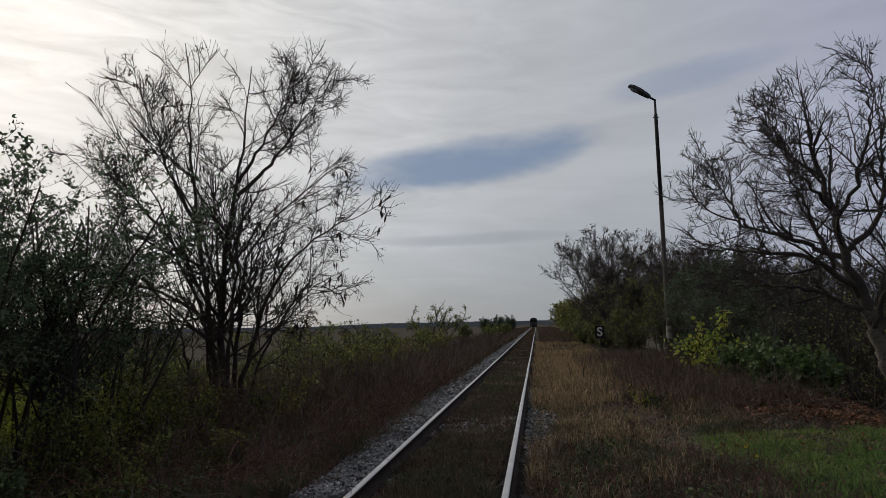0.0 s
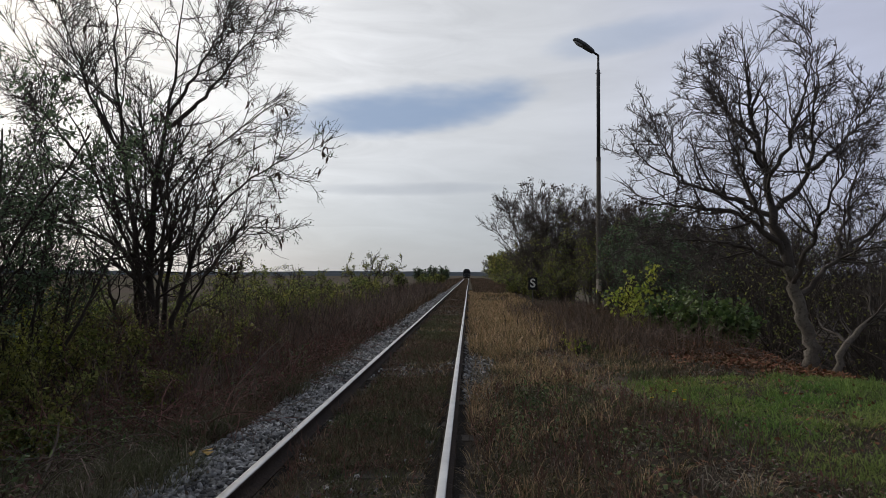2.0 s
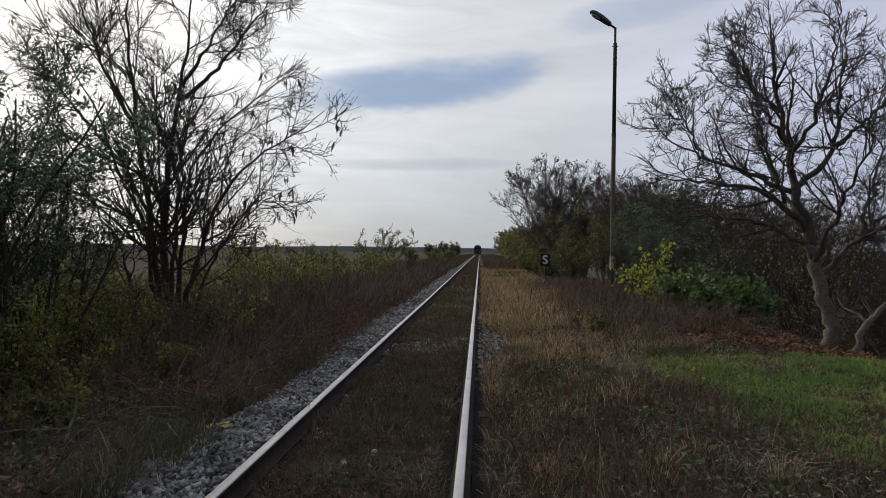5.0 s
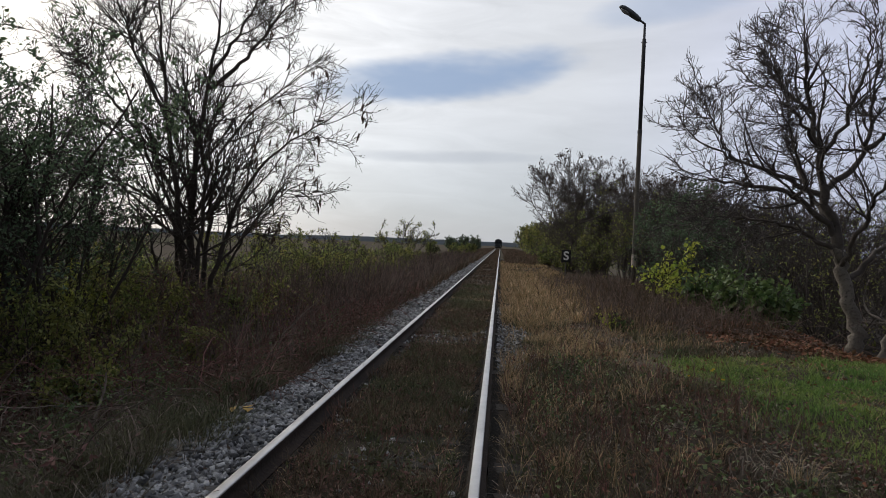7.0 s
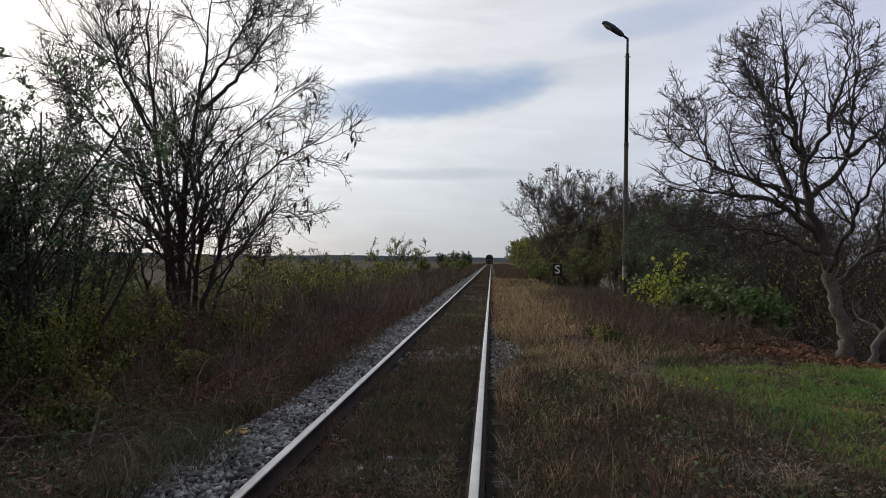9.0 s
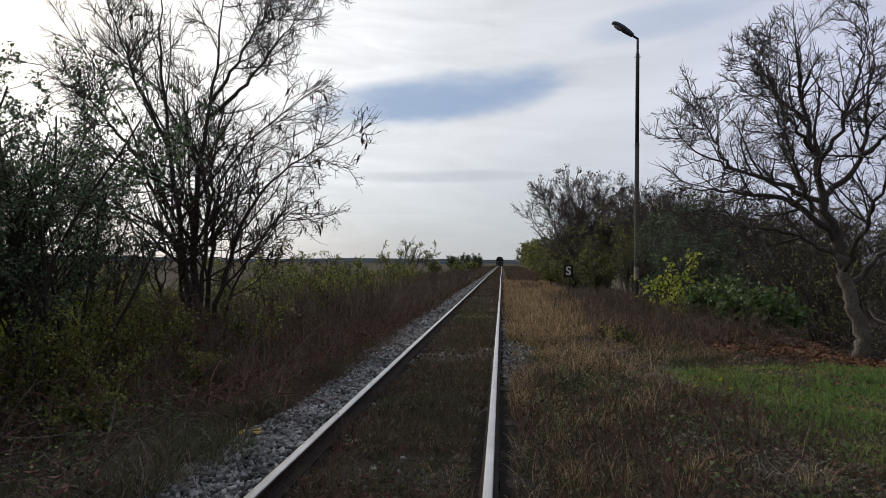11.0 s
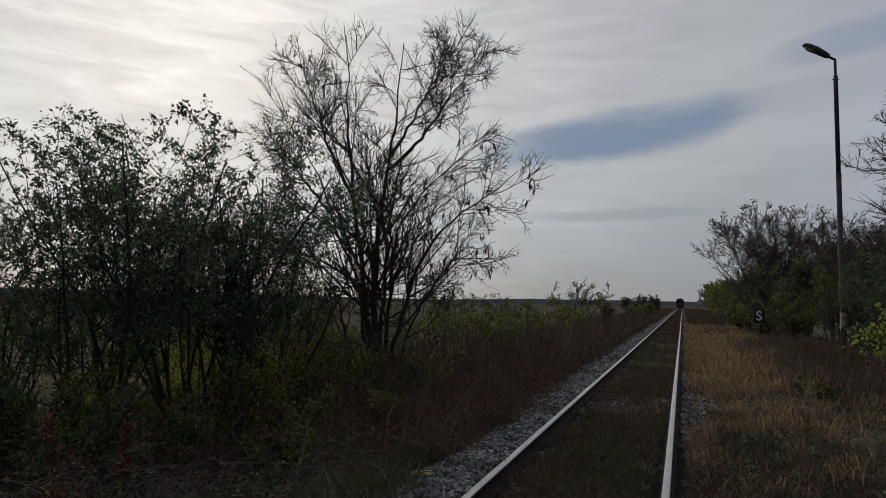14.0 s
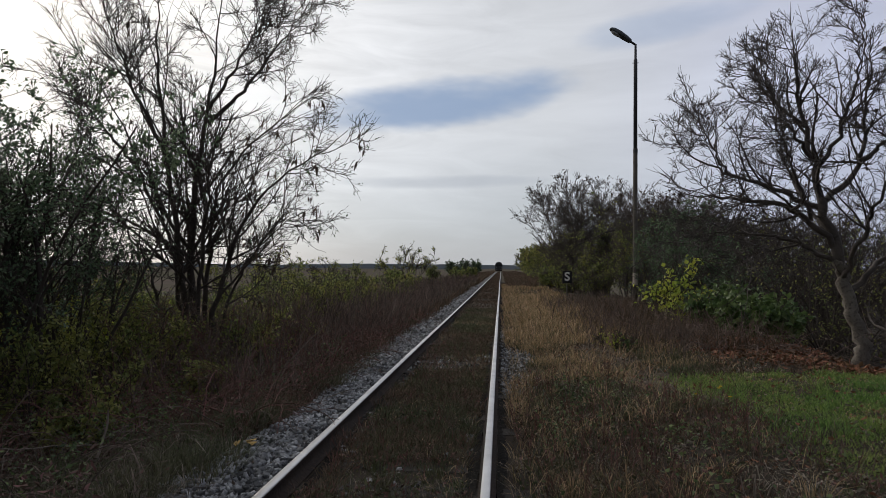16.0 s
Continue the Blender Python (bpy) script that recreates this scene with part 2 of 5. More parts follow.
M_HTWIG = material("hedge_twig", (0.085, 0.072, 0.064), (0.125, 0.106, 0.094), 0.9, 3.0, 30.0, 0.0)
M_LEAF_MID = material("bramble_leaf", (0.095, 0.15, 0.06), (0.14, 0.18, 0.07), 0.5, 1.0, 8.0, 0.0, vary=0.6, see=0.35)


# ---- geometry helpers ----
def rng_for(seed):
    return np.random.default_rng(seed)


def lattice(x, y, scale, seed):
    """Smooth value noise in 0..1 over the plane."""
    x, y = np.asarray(x, float) / scale, np.asarray(y, float) / scale
    i, j = np.floor(x).astype(np.int64), np.floor(y).astype(np.int64)
    u, v = x - i, y - j
    u, v = u * u * (3 - 2 * u), v * v * (3 - 2 * v)

    def h(a, b):
        n = np.sin(a * 127.1 + b * 311.7 + seed * 74.7) * 43758.5453
        return n - np.floor(n)
    return (h(i, j) * (1 - u) + h(i + 1, j) * u) * (1 - v) + (h(i, j + 1) * (1 - u) + h(i + 1, j + 1) * u) * v


def smooth(v, lo, hi):
    s = np.clip((np.asarray(v, float) - lo) / (hi - lo), 0, 1)
    return s * s * (3 - 2 * s)


def height(x, y):
    """The ground: a low railway bank, falling to the fields on both sides."""
    x, y = np.asarray(x, float), np.asarray(y, float)
    near = 1 - smooth(np.hypot(x, y), 60, 200)
    z = -0.32 * smooth(-x, 1.5, 3.0) - 0.45 * smooth(-x, 3.4, 9.0) - 2.2 * smooth(-x, 12, 90)
    rim = 7.0 + 0.7 * (lattice(x * 0, y, 5.0, 4) - 0.5) + 1.0 * smooth(y, 14, 26)
    z = z - 1.5 * smooth(x - rim, 0.0, 3.6) - 1.5 * smooth(x, 14, 80)
    verge = smooth(np.abs(x), 1.2, 2.2)
    z = z + near * verge * ((lattice(x, y, 1.3, 1) - 0.5) * 0.10 + (lattice(x, y, 4.0, 2) - 0.5) * 0.16)
    z = z + smooth(x, 3.4, 5.4) * (1 - smooth(x, 6.4, 8.0)) * 0.12
    return z + near * (lattice(x, y, 0.35, 3) - 0.5) * 0.03 - 0.01


def mesh_from(name, verts, faces, mat, flat=True):
    """A mesh from arrays; faces: rows of three or four indices."""
    me = bpy.data.meshes.new(name)
    verts, faces = np.asarray(verts, np.float32), np.asarray(faces, np.int32)
    k = faces.shape[1]
    me.vertices.add(len(verts))
    me.vertices.foreach_set("co", verts.ravel())
    me.loops.add(faces.size)
    me.loops.foreach_set("vertex_index", faces.ravel())
    me.polygons.add(len(faces))
    me.polygons.foreach_set("loop_start", np.arange(0, faces.size, k, dtype=np.int32))
    if not flat:
        me.polygons.foreach_set("use_smooth", np.ones(len(faces), bool))
    me.update(calc_edges=True)
    me.materials.append(mat)
    return me


def thing(name, label, category, group="", kind=""):
    return tagged(new(name), label, category, group, kind)


def put(name, me, parent, label=""):
    ob = new(name, me)
    ob.parent = parent
    return tagged(ob, label) if label else ob


def part(name, bm, mat, parent, label="", flat=True):
    me = bpy.data.meshes.new(name)
    if not flat:
        for f in bm.faces:
            f.smooth = True
    bm.to_mesh(me)
    bm.free()
    me.materials.append(mat)
    return put(name, me, parent, label)


def box(bm, x0, x1, y0, y1, z0, z1, bevel=0.0):
    r = bmesh.ops.create_cube(bm, size=1, matrix=Matrix.LocRotScale(((x0 + x1) / 2, (y0 + y1) / 2, (z0 + z1) / 2), None, (x1 - x0, y1 - y0, z1 - z0)))
    if bevel:
        edges = list({e for v in r["verts"] for e in v.link_edges})
        bmesh.ops.bevel(bm, geom=edges, offset=bevel, segments=2, affect="EDGES", profile=0.5)


def unit(v):
    return v / np.maximum(np.linalg.norm(v, axis=-1, keepdims=True), 1e-9)


def tubes(P, R, sides):
    """Tapered tubes along B paths of N points: P (B, N, 3), R (B, N)."""
    B, N, _ = P.shape
    T = np.empty_like(P)
    T[:, 1:-1] = P[:, 2:] - P[:, :-2]
    T[:, 0], T[:, -1] = P[:, 1] - P[:, 0], P[:, -1] - P[:, -2]
    T = unit(T)
    ref = np.where(np.abs(T[:, :1, 2:3]) > 0.8, np.array([1.0, 0, 0]), np.array([0, 0, 1.0]))
    U = unit(np.cross(T, np.broadcast_to(ref, T.shape)))
    W = np.cross(T, U)
    a = np.arange(sides) * 2 * np.pi / sides
    V = P[:, :, None] + R[:, :, None, None] * (U[:, :, None] * np.cos(a)[None, None, :, None] + W[:, :, None] * np.sin(a)[None, None, :, None])
    b, n, s = np.meshgrid(np.arange(B), np.arange(N - 1), np.arange(sides), indexing="ij")
    s1 = (s + 1) % sides
    i = lambda nn, ss: (b * N + nn) * sides + ss
    F = np.stack([i(n, s), i(n, s1), i(n + 1, s1), i(n + 1, s)], -1).reshape(-1, 4)
    return V.reshape(-1, 3), F


def grow(start, way, length, n, rng, wander=0.15, rise=0.05):
    """Wandering paths: start (B, 3), way (B, 3), length (B)."""
    d, p = unit(np.asarray(way, float)), np.asarray(start, float)
    pts, step = [p], (np.asarray(length, float) / (n - 1))[:, None]
    for _ in range(n - 1):
        d = unit(d + wander * rng.normal(size=d.shape) + np.array([0, 0, rise]))
        p = p + d * step
        pts.append(p)
    return np.stack(pts, 1)


def sprout(P, R, per, rng, n, lo=0.2, hi=0.98, angle=(25, 55), ratio=(0.3, 0.55), thin=0.55, wander=0.18, rise=0.06, least=0.004, taper=0.25, longest=9.0, out=0.0, shortest=0.0):
    """Side shoots along the paths P: their paths and radii."""
    B, N, _ = P.shape
    par = np.repeat(np.arange(B), per)
    k = len(par)
    t = rng.uniform(lo, hi, k) * (N - 1)
    i = np.minimum(t.astype(int), N - 2)
    f = (t - i)[:, None]
    start = P[par, i] * (1 - f) + P[par, i + 1] * f
    tan = unit(P[par, i + 1] - P[par, i])
    perp = unit(np.cross(tan, rng.normal(size=(k, 3))))
    a = np.radians(rng.uniform(*angle, k))[:, None]
    way = np.cos(a) * tan + np.sin(a) * perp
    if out:
        way = way + out * unit(start * np.array([1, 1, 0]) + 1e-6)
    plen = np.linalg.norm(np.diff(P, axis=1), axis=2).sum(1)[par]
    length = np.minimum(plen * rng.uniform(*ratio, k) * (1.15 - 0.6 * t / (N - 1)), longest)
    if shortest:
        length = np.maximum(length, shortest * rng.uniform(0.6, 1.2, k))
    Q = grow(start, way, length, n, rng, wander, rise)
    r0 = np.maximum(thin * (R[par, i] * (1 - f[:, 0]) + R[par, i + 1] * f[:, 0]), least)
    return Q, np.maximum(r0[:, None] * np.linspace(1, taper, n)[None], least * 0.7)


def leaves(at, length, width, rng, down=0.0, fold=0.25, flatness=0.0):
    """Folded leaves at the points: four corners, two triangles each."""
    k = len(at)
    d = rng.normal(size=(k, 3))
    d[:, 2] = d[:, 2] * (1 - flatness) - down
    d = unit(d)
    s = unit(np.cross(d, rng.normal(size=(k, 3)) + np.array([0, 0, 2.0 * flatness])))
    nrm = np.cross(d, s)
    L = (length * rng.uniform(0.6, 1.3, k))[:, None]
    W = L * (width / length) * rng.uniform(0.7, 1.2, (k, 1))
    mid = at + d * L * 0.45
    V = np.stack([at, mid + s * W * 0.5 + nrm * W * fold, at + d * L, mid - s * W * 0.5 + nrm * W * fold], 1).reshape(-1, 3)
    b = np.arange(k)[:, None] * 4
    return V, np.concatenate([b + np.array([[0, 1, 2]]), b + np.array([[0, 2, 3]])], 1).reshape(-1, 3)


def along(P, k, rng, lo=0.1, hi=1.0, spread=0.0):
    """k points scattered along the paths P."""
    B, N, _ = P.shape
    par = rng.integers(0, B, k)
    t = rng.uniform(lo, hi, k) * (N - 1)
    i = np.minimum(t.astype(int), N - 2)
    f = (t - i)[:, None]
    return P[par, i] * (1 - f) + P[par, i + 1] * f + spread * rng.normal(size=(k, 3))


def blades(x, y, length, width, rng, lean=0.35, z=None, curl=0.5, a=None):
    """Grass blades standing on the ground at (x, y): bent strips that end in a point."""
    k = len(x)
    base = np.stack([x, y, height(x, y) - 0.01 if z is None else z], 1)
    a = rng.uniform(0, 2 * np.pi, k) if a is None else a
    out = np.stack([np.cos(a), np.sin(a), np.zeros(k)], 1)
    b = rng.uniform(0, 2 * np.pi, k)
    side = np.stack([np.cos(b), np.sin(b), np.zeros(k)], 1) * (np.asarray(width) * rng.uniform(0.6, 1.3, k))[:, None] * 0.5
    L = (np.asarray(length) * rng.uniform(0.45, 1.25, k))[:, None]
    ln = (lean * rng.uniform(0.2, 1.8, k))[:, None]
    up = np.array([0, 0, 1.0])
    mid = base + L * 0.55 * unit(up + out * ln)
    tip = mid + L * 0.5 * unit(up * (1 - curl * rng.uniform(0, 1.6, (k, 1))) + out * (ln * 2 + 0.15))
    V = np.stack([base - side, base + side, mid - side * 0.8, mid + side * 0.8, tip], 1).reshape(-1, 3)
    c = np.arange(k)[:, None] * 5
    F = np.concatenate([c + np.array([[0, 1, 3]]), c + np.array([[0, 3, 2]]), c + np.array([[2, 3, 4]])], 1).reshape(-1, 3)
    return V, F


def tufts(x, y, per, size, length, width, rng, lean=0.5, curl=0.8):
    """Clumps of blades that lean outwards from their middles at (x, y)."""
    k = len(x)
    c = np.repeat(np.arange(k), per)
    a = rng.uniform(0, 2 * np.pi, k * per)
    big = rng.uniform(0.5, 1.35, k)[c]
    r = size * big * np.sqrt(rng.uniform(0, 1, k * per))
    px, py = x[c] + r * np.cos(a), y[c] + r * np.sin(a)
    return blades(px, py, length * big, width, rng, lean, curl=curl, a=a + rng.normal(0, 0.5, k * per))


def canes(x, y, length, radius, rng, droop=0.22, up=1.0, twigs=0, lift=0.0):
    """Thin arching dead canes, with side shoots."""
    k = len(x)
    start = np.stack([x, y, height(x, y) - 0.02 + lift * rng.uniform(0, 1, k)], 1)
    way = rng.normal(size=(k, 3))
    way[:, 2] = up * rng.uniform(0.3, 1.6, k)
    P = grow(start, way, length * rng.uniform(0.5, 1.3, k), 8, rng, 0.14, -droop)
    P[:, :, 2] = np.maximum(P[:, :, 2], height(P[:, :, 0], P[:, :, 1]) + 0.01)
    R = np.asarray(radius * rng.uniform(0.6, 1.3, k))[:, None] * np.linspace(1, 0.45, 8)[None]
    sets = [tubes(P, R, 4)]
    if twigs:
        Q, RQ = sprout(P, R, twigs, rng, 5, 0.2, 0.95, (30, 70), (0.25, 0.5), 0.7, 0.2, 0.02, radius * 0.5)
        sets.append(tubes(Q, RQ, 3))
    return joined(*sets)


def stalks(x, y, tall, radius, rng, side=5):
    """Upright branching dead weeds."""
    k = len(x)
    start = np.stack([x, y, height(x, y) - 0.02], 1)
    way = rng.normal(0, 0.22, (k, 3))
    way[:, 2] = 1
    P = grow(start, way, tall * rng.uniform(0.5, 1.3, k), 5, rng, 0.07, 0.0)
    R = (np.asarray(radius) * np.ones(k))[:, None] * np.linspace(1, 0.6, 5)[None]
    Q, RQ = sprout(P, R, side, rng, 4, 0.3, 0.98, (20, 50), (0.25, 0.5), 0.8, 0.12, 0.08, float(np.min(radius)) * 0.7)
    return joined(tubes(P, R, 3), tubes(Q, RQ, 3))


def joined(*sets):
    """Several vertex and face sets as one."""
    vs, fs, n = [], [], 0
    for v, f in sets:
        vs.append(v)
        fs.append(f + n)
        n += len(v)
    return np.concatenate(vs), np.concatenate(fs)


def scatter(n, x0, x1, y0, y1, rng, power=1.0, clump=0.0, scale=0.5, seed=1, keep=None):
    """Places in a strip, thicker near y0 for power over 1, gathered in clumps, and thinned by keep(x, y)."""
    y = y0 + (y1 - y0) * rng.uniform(0, 1, n) ** power
    x = rng.uniform(x0, x1, n)
    ok = np.ones(n, bool)
    if clump:
        ok &= rng.uniform(0, 1, n) < smooth(lattice(x, y, scale, seed), clump - 0.25, clump + 0.25)
    if keep is not None:
        ok &= rng.uniform(0, 1, n) < keep(x, y)
    return x[ok], y[ok]


# ---- ground, fields and distance ----
def spaced(near, far, fine, growth):
    out, v, s = [0.0], 0.0, fine
    while v < far:
        v += s
        if v > near:
            s *= growth
        out.append(v)
    return np.array(out)


def build_ground():
    pos = spaced(14, 4200, 0.22, 1.16)
    xs = np.concatenate([-pos[:0:-1], pos])
    ys = np.concatenate([-spaced(2, 900, 1.0, 1.5)[:0:-1], spaced(34, 4400, 0.28, 1.13)])
    X, Y = np.meshgrid(xs, ys, indexing="xy")
    Z = height(X, Y)
    V = np.stack([X, Y, Z], -1).reshape(-1, 3)
    nx = len(xs)
    i, j = np.meshgrid(np.arange(len(ys) - 1), np.arange(nx - 1), indexing="ij")
    q = i * nx + j
    F = np.stack([q, q + 1, q + nx + 1, q + nx], -1).reshape(-1, 4)
    me = mesh_from("ground", V, F, M_SOIL, flat=False)
    me.materials.append(M_FIELD)
    c = V[F].mean(1)
    me.polygons.foreach_set("material_index", (np.hypot(c[:, 0], c[:, 1]) > 75).astype(np.int32))
    tagged(new("ground", me), "brown soil bank with dead grass falling to flat fields", "ground", kind="structure")


build_ground()


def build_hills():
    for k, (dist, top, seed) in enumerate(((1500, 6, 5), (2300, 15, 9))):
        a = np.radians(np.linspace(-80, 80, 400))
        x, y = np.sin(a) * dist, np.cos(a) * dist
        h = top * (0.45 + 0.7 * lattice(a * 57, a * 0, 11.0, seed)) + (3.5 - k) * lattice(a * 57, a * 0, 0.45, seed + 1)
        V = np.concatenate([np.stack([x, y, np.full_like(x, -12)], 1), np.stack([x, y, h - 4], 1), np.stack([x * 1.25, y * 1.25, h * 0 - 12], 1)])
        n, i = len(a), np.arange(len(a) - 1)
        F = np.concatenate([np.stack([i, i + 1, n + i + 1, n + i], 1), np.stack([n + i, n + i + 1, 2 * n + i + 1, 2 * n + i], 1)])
        tagged(new("backdrop", mesh_from("backdrop", V, F, M_HILL_HAZE, flat=False)), "low wooded ridge along the horizon with haze painted into its blue-grey", "hills", kind="structure")


build_hills()

# ---- railway track ----
RAIL_TOP = 0.16


def rail_mesh(name, profile, mat, seed):
    ys = np.concatenate([np.arange(-6, 60, 1.5), np.arange(60, 420, 6.0)])
    x = 0.012 * (lattice(ys, ys * 0, 14.0, seed) - 0.5) + 0.10 * (lattice(ys, ys * 0, 37.0, 31) - 0.5) * smooth(ys, 14, 70)
    z = -0.02 * lattice(ys, ys * 0, 9.0, seed + 3) * smooth(ys, 8, 30)
    pr = np.array(profile)
    V = np.stack([x[:, None] + pr[None, :, 0], np.repeat(ys[:, None], len(pr), 1), z[:, None] + pr[None, :, 1]], -1).reshape(-1, 3)
    n = len(pr)
    i, j = np.meshgrid(np.arange(len(ys) - 1), np.arange(n - 1), indexing="ij")
    q = i * n + j
    return mesh_from(name, V, np.stack([q, q + n, q + n + 1, q + 1], -1).reshape(-1, 4), mat)


def build_track():
    track = thing("railway_track", "single railway track with polished rails on overgrown sleepers", "railway track")
    for sx, seed in ((-0.75, 3), (0.75, 8)):
        z = RAIL_TOP
        body = [(-0.034, z - 0.010), (-0.036, z - 0.036), (-0.009, z - 0.050), (-0.009, z - 0.125), (-0.065, z - 0.148), (-0.068, z - 0.158),
                (0.068, z - 0.158), (0.065, z - 0.148), (0.009, z - 0.125), (0.009, z - 0.050), (0.036, z - 0.036), (0.034, z - 0.010)]
        head = [(-0.0345, z - 0.014), (-0.033, z - 0.005), (-0.026, z - 0.001), (0.0, z), (0.026, z - 0.001), (0.033, z - 0.005), (0.0345, z - 0.014)]
        rail = put("rail", rail_mesh("rail", body, M_RUST, seed), track, "rusty steel rail")
        rail.location.x = sx
        put("rail_head", rail_mesh("rail_head", head, M_RAILTOP, seed), rail, "polished running surface")
    rng = rng_for(12)
    for i in range(110):
        bm = bmesh.new()
        if i == 0:
            box(bm, -1.27, 1.27, -0.12, 0.12, -0.15, 0.0, 0.012)
            me = part("sleeper", bm, M_SLEEPER, track, "weathered half-buried sleeper").data
            ob = track.children[-1]
        else:
            bm.free()
            ob = put("sleeper", me, track)
        ob.location = (rng.normal(0, 0.02), 0.6 + 0.6 * i, -0.005 + rng.normal(0, 0.008))
        ob.rotation_euler = (rng.normal(0, 0.01), rng.normal(0, 0.008), rng.normal(0, 0.012))


build_track()


def stone_shape(rng):
    """One angular stone about 1 across: the corners of a box cut and shifted."""
    v = np.array([(sx, sy, sz) for sx in (-1, 1) for sy in (-1, 1) for sz in (-1, 1)], float)
    v = v * rng.uniform(0.2, 0.56, v.shape)
    extra = np.array([(0, 0, 0.3), (0, 0, -0.3), (0.32, 0, 0), (-0.32, 0, 0), (0, 0.32, 0), (0, -0.32, 0)]) + rng.normal(0, 0.07, (6, 3))
    v = np.concatenate([v, extra]) * np.array([1.15, 0.85, 0.55])
    quads = {8: (1, 3, 7, 5), 9: (0, 4, 6, 2), 10: (4, 5, 7, 6), 11: (0, 2, 3, 1), 12: (2, 6, 7, 3), 13: (0, 1, 5, 4)}
    return v, np.array([(q[i], q[(i + 1) % 4], c) for c, q in quads.items() for i in range(4)])


def build_ballast():
    xs, ys = np.linspace(-1.85, -0.86, 16), np.concatenate([np.arange(1.5, 30, 0.18), np.arange(30, 240, 2.0)])
    X, Y = np.meshgrid(xs, ys)
    edge = 0.5 * (lattice(Y, Y * 0, 1.1, 21) - 0.5) + 0.4 * (lattice(Y, Y * 0, 4.0, 22) - 0.5)
    X = np.where(X < -1.1, -1.1 + (X + 1.1) * (0.62 + edge + 0.12 * (1 - smooth(Y, 5.5, 7.5))), X)
    Z = height(X, Y) + 0.028 + 0.03 * (lattice(X, Y, 0.12, 23) - 0.5) + 0.05 * smooth(X, -1.9, -1.0) - 0.08 * (1 - smooth(X, xs[0] + 0.1, xs[0] + 0.5))
    n = len(xs)
    i, j = np.meshgrid(np.arange(len(ys) - 1), np.arange(n - 1), indexing="ij")
    q = i * n + j
    bed = tagged(new("ballast_shoulder", mesh_from("ballast_shoulder", np.stack([X, Y, Z], -1).reshape(-1, 3), np.stack([q, q + 1, q + n + 1, q + n], -1).reshape(-1, 4), M_GRAVEL)),
                 "grey crushed stone shoulder beside the rail", "ballast", kind="structure")
    rng = rng_for(77)
    kinds = [stone_shape(rng) for _ in range(12)]
    meshes = [mesh_from("stone", v, f, M_STONE1) for v, f in kinds]

    def spots(n, x0, x1, y0, y1, power):
        y = y0 + (y1 - y0) * rng.uniform(0, 1, n) ** power
        e = 0.5 * (lattice(y, y * 0, 1.1, 21) - 0.5) + 0.4 * (lattice(y, y * 0, 4.0, 22) - 0.5)
        x = rng.uniform(x0, x1, n)
        x = np.where(x < -1.1, -1.1 + (x + 1.1) * (0.62 + e + 0.12 * (1 - smooth(y, 5.5, 7.5))), x)
        return x, y
    sets = []
    made = 0
    groups = [spots(12500, -1.85, -0.86, 2.6, 15, 1.25), spots(3000, -1.85, -0.86, 15, 60, 1.3)]
    xr, yr = scatter(2600, 0.86, 1.5, 8.5, 17, rng, 1.0, 0.4, 1.6, 55)
    groups.append((xr, yr))
    xm, ym = scatter(1600, -0.66, 0.66, 2.6, 16, rng, 1.2, 0.62, 1.0, 57)
    groups.append((xm, ym))
    for gi, (x, y) in enumerate(groups):
        for px, py in zip(x, y):
            size = float(0.017 + 0.048 * rng.uniform() ** 2.0) * (1.0 if py < 15 else 1.5)
            lift = (0.028 + 0.05 * float(smooth(px, -1.9, -1.0))) if gi < 2 else 0.0
            rot = Euler((rng.normal(0, 0.6), rng.normal(0, 0.6), rng.uniform(0, 6.28)))
            z = float(height(px, py)) + lift + size * 0.18
            k = int(rng.integers(12))
            if gi == 0 and made < 300 and 3.9 < py < 6.2 and px < -0.95 and size > 0.034:
                ob = put("stone", meshes[k], bed)
                ob.matrix_world = Matrix.LocRotScale((px, py, z), rot, (size,) * 3)
                made += 1
                continue
            v, f = kinds[k]
            sets.append((v * size @ np.array(rot.to_matrix()).T + (px, py, z), f))
    rest = put("loose_stones", mesh_from("loose_stones", *joined(*sets), M_STONE), bed, "grey angular track stones")
    rest["kind"] = "stuff"

    # oily stones along both sides of each rail, coloured near-black for the shade there
    ys = np.concatenate([np.arange(1.5, 40, 0.2), np.arange(40, 250, 3.0)])
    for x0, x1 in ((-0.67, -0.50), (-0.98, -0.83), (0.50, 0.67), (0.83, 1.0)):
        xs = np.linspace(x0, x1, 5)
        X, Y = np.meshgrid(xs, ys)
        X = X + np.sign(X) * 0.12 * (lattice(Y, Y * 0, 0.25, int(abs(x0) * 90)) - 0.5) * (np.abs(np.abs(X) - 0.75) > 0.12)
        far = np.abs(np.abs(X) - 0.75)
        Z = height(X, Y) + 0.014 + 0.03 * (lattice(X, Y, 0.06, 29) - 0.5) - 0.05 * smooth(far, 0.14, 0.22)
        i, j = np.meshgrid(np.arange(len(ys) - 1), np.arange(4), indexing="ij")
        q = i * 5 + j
        tagged(new("ballast_strip", mesh_from("ballast_strip", np.stack([X, Y, Z], -1).reshape(-1, 3), np.stack([q, q + 1, q + 6, q + 5], -1).reshape(-1, 4), M_OILY_SHADE)),
               "dark oil-stained gravel with painted shade along the foot of the rail", "ballast", kind="structure")


build_ballast()


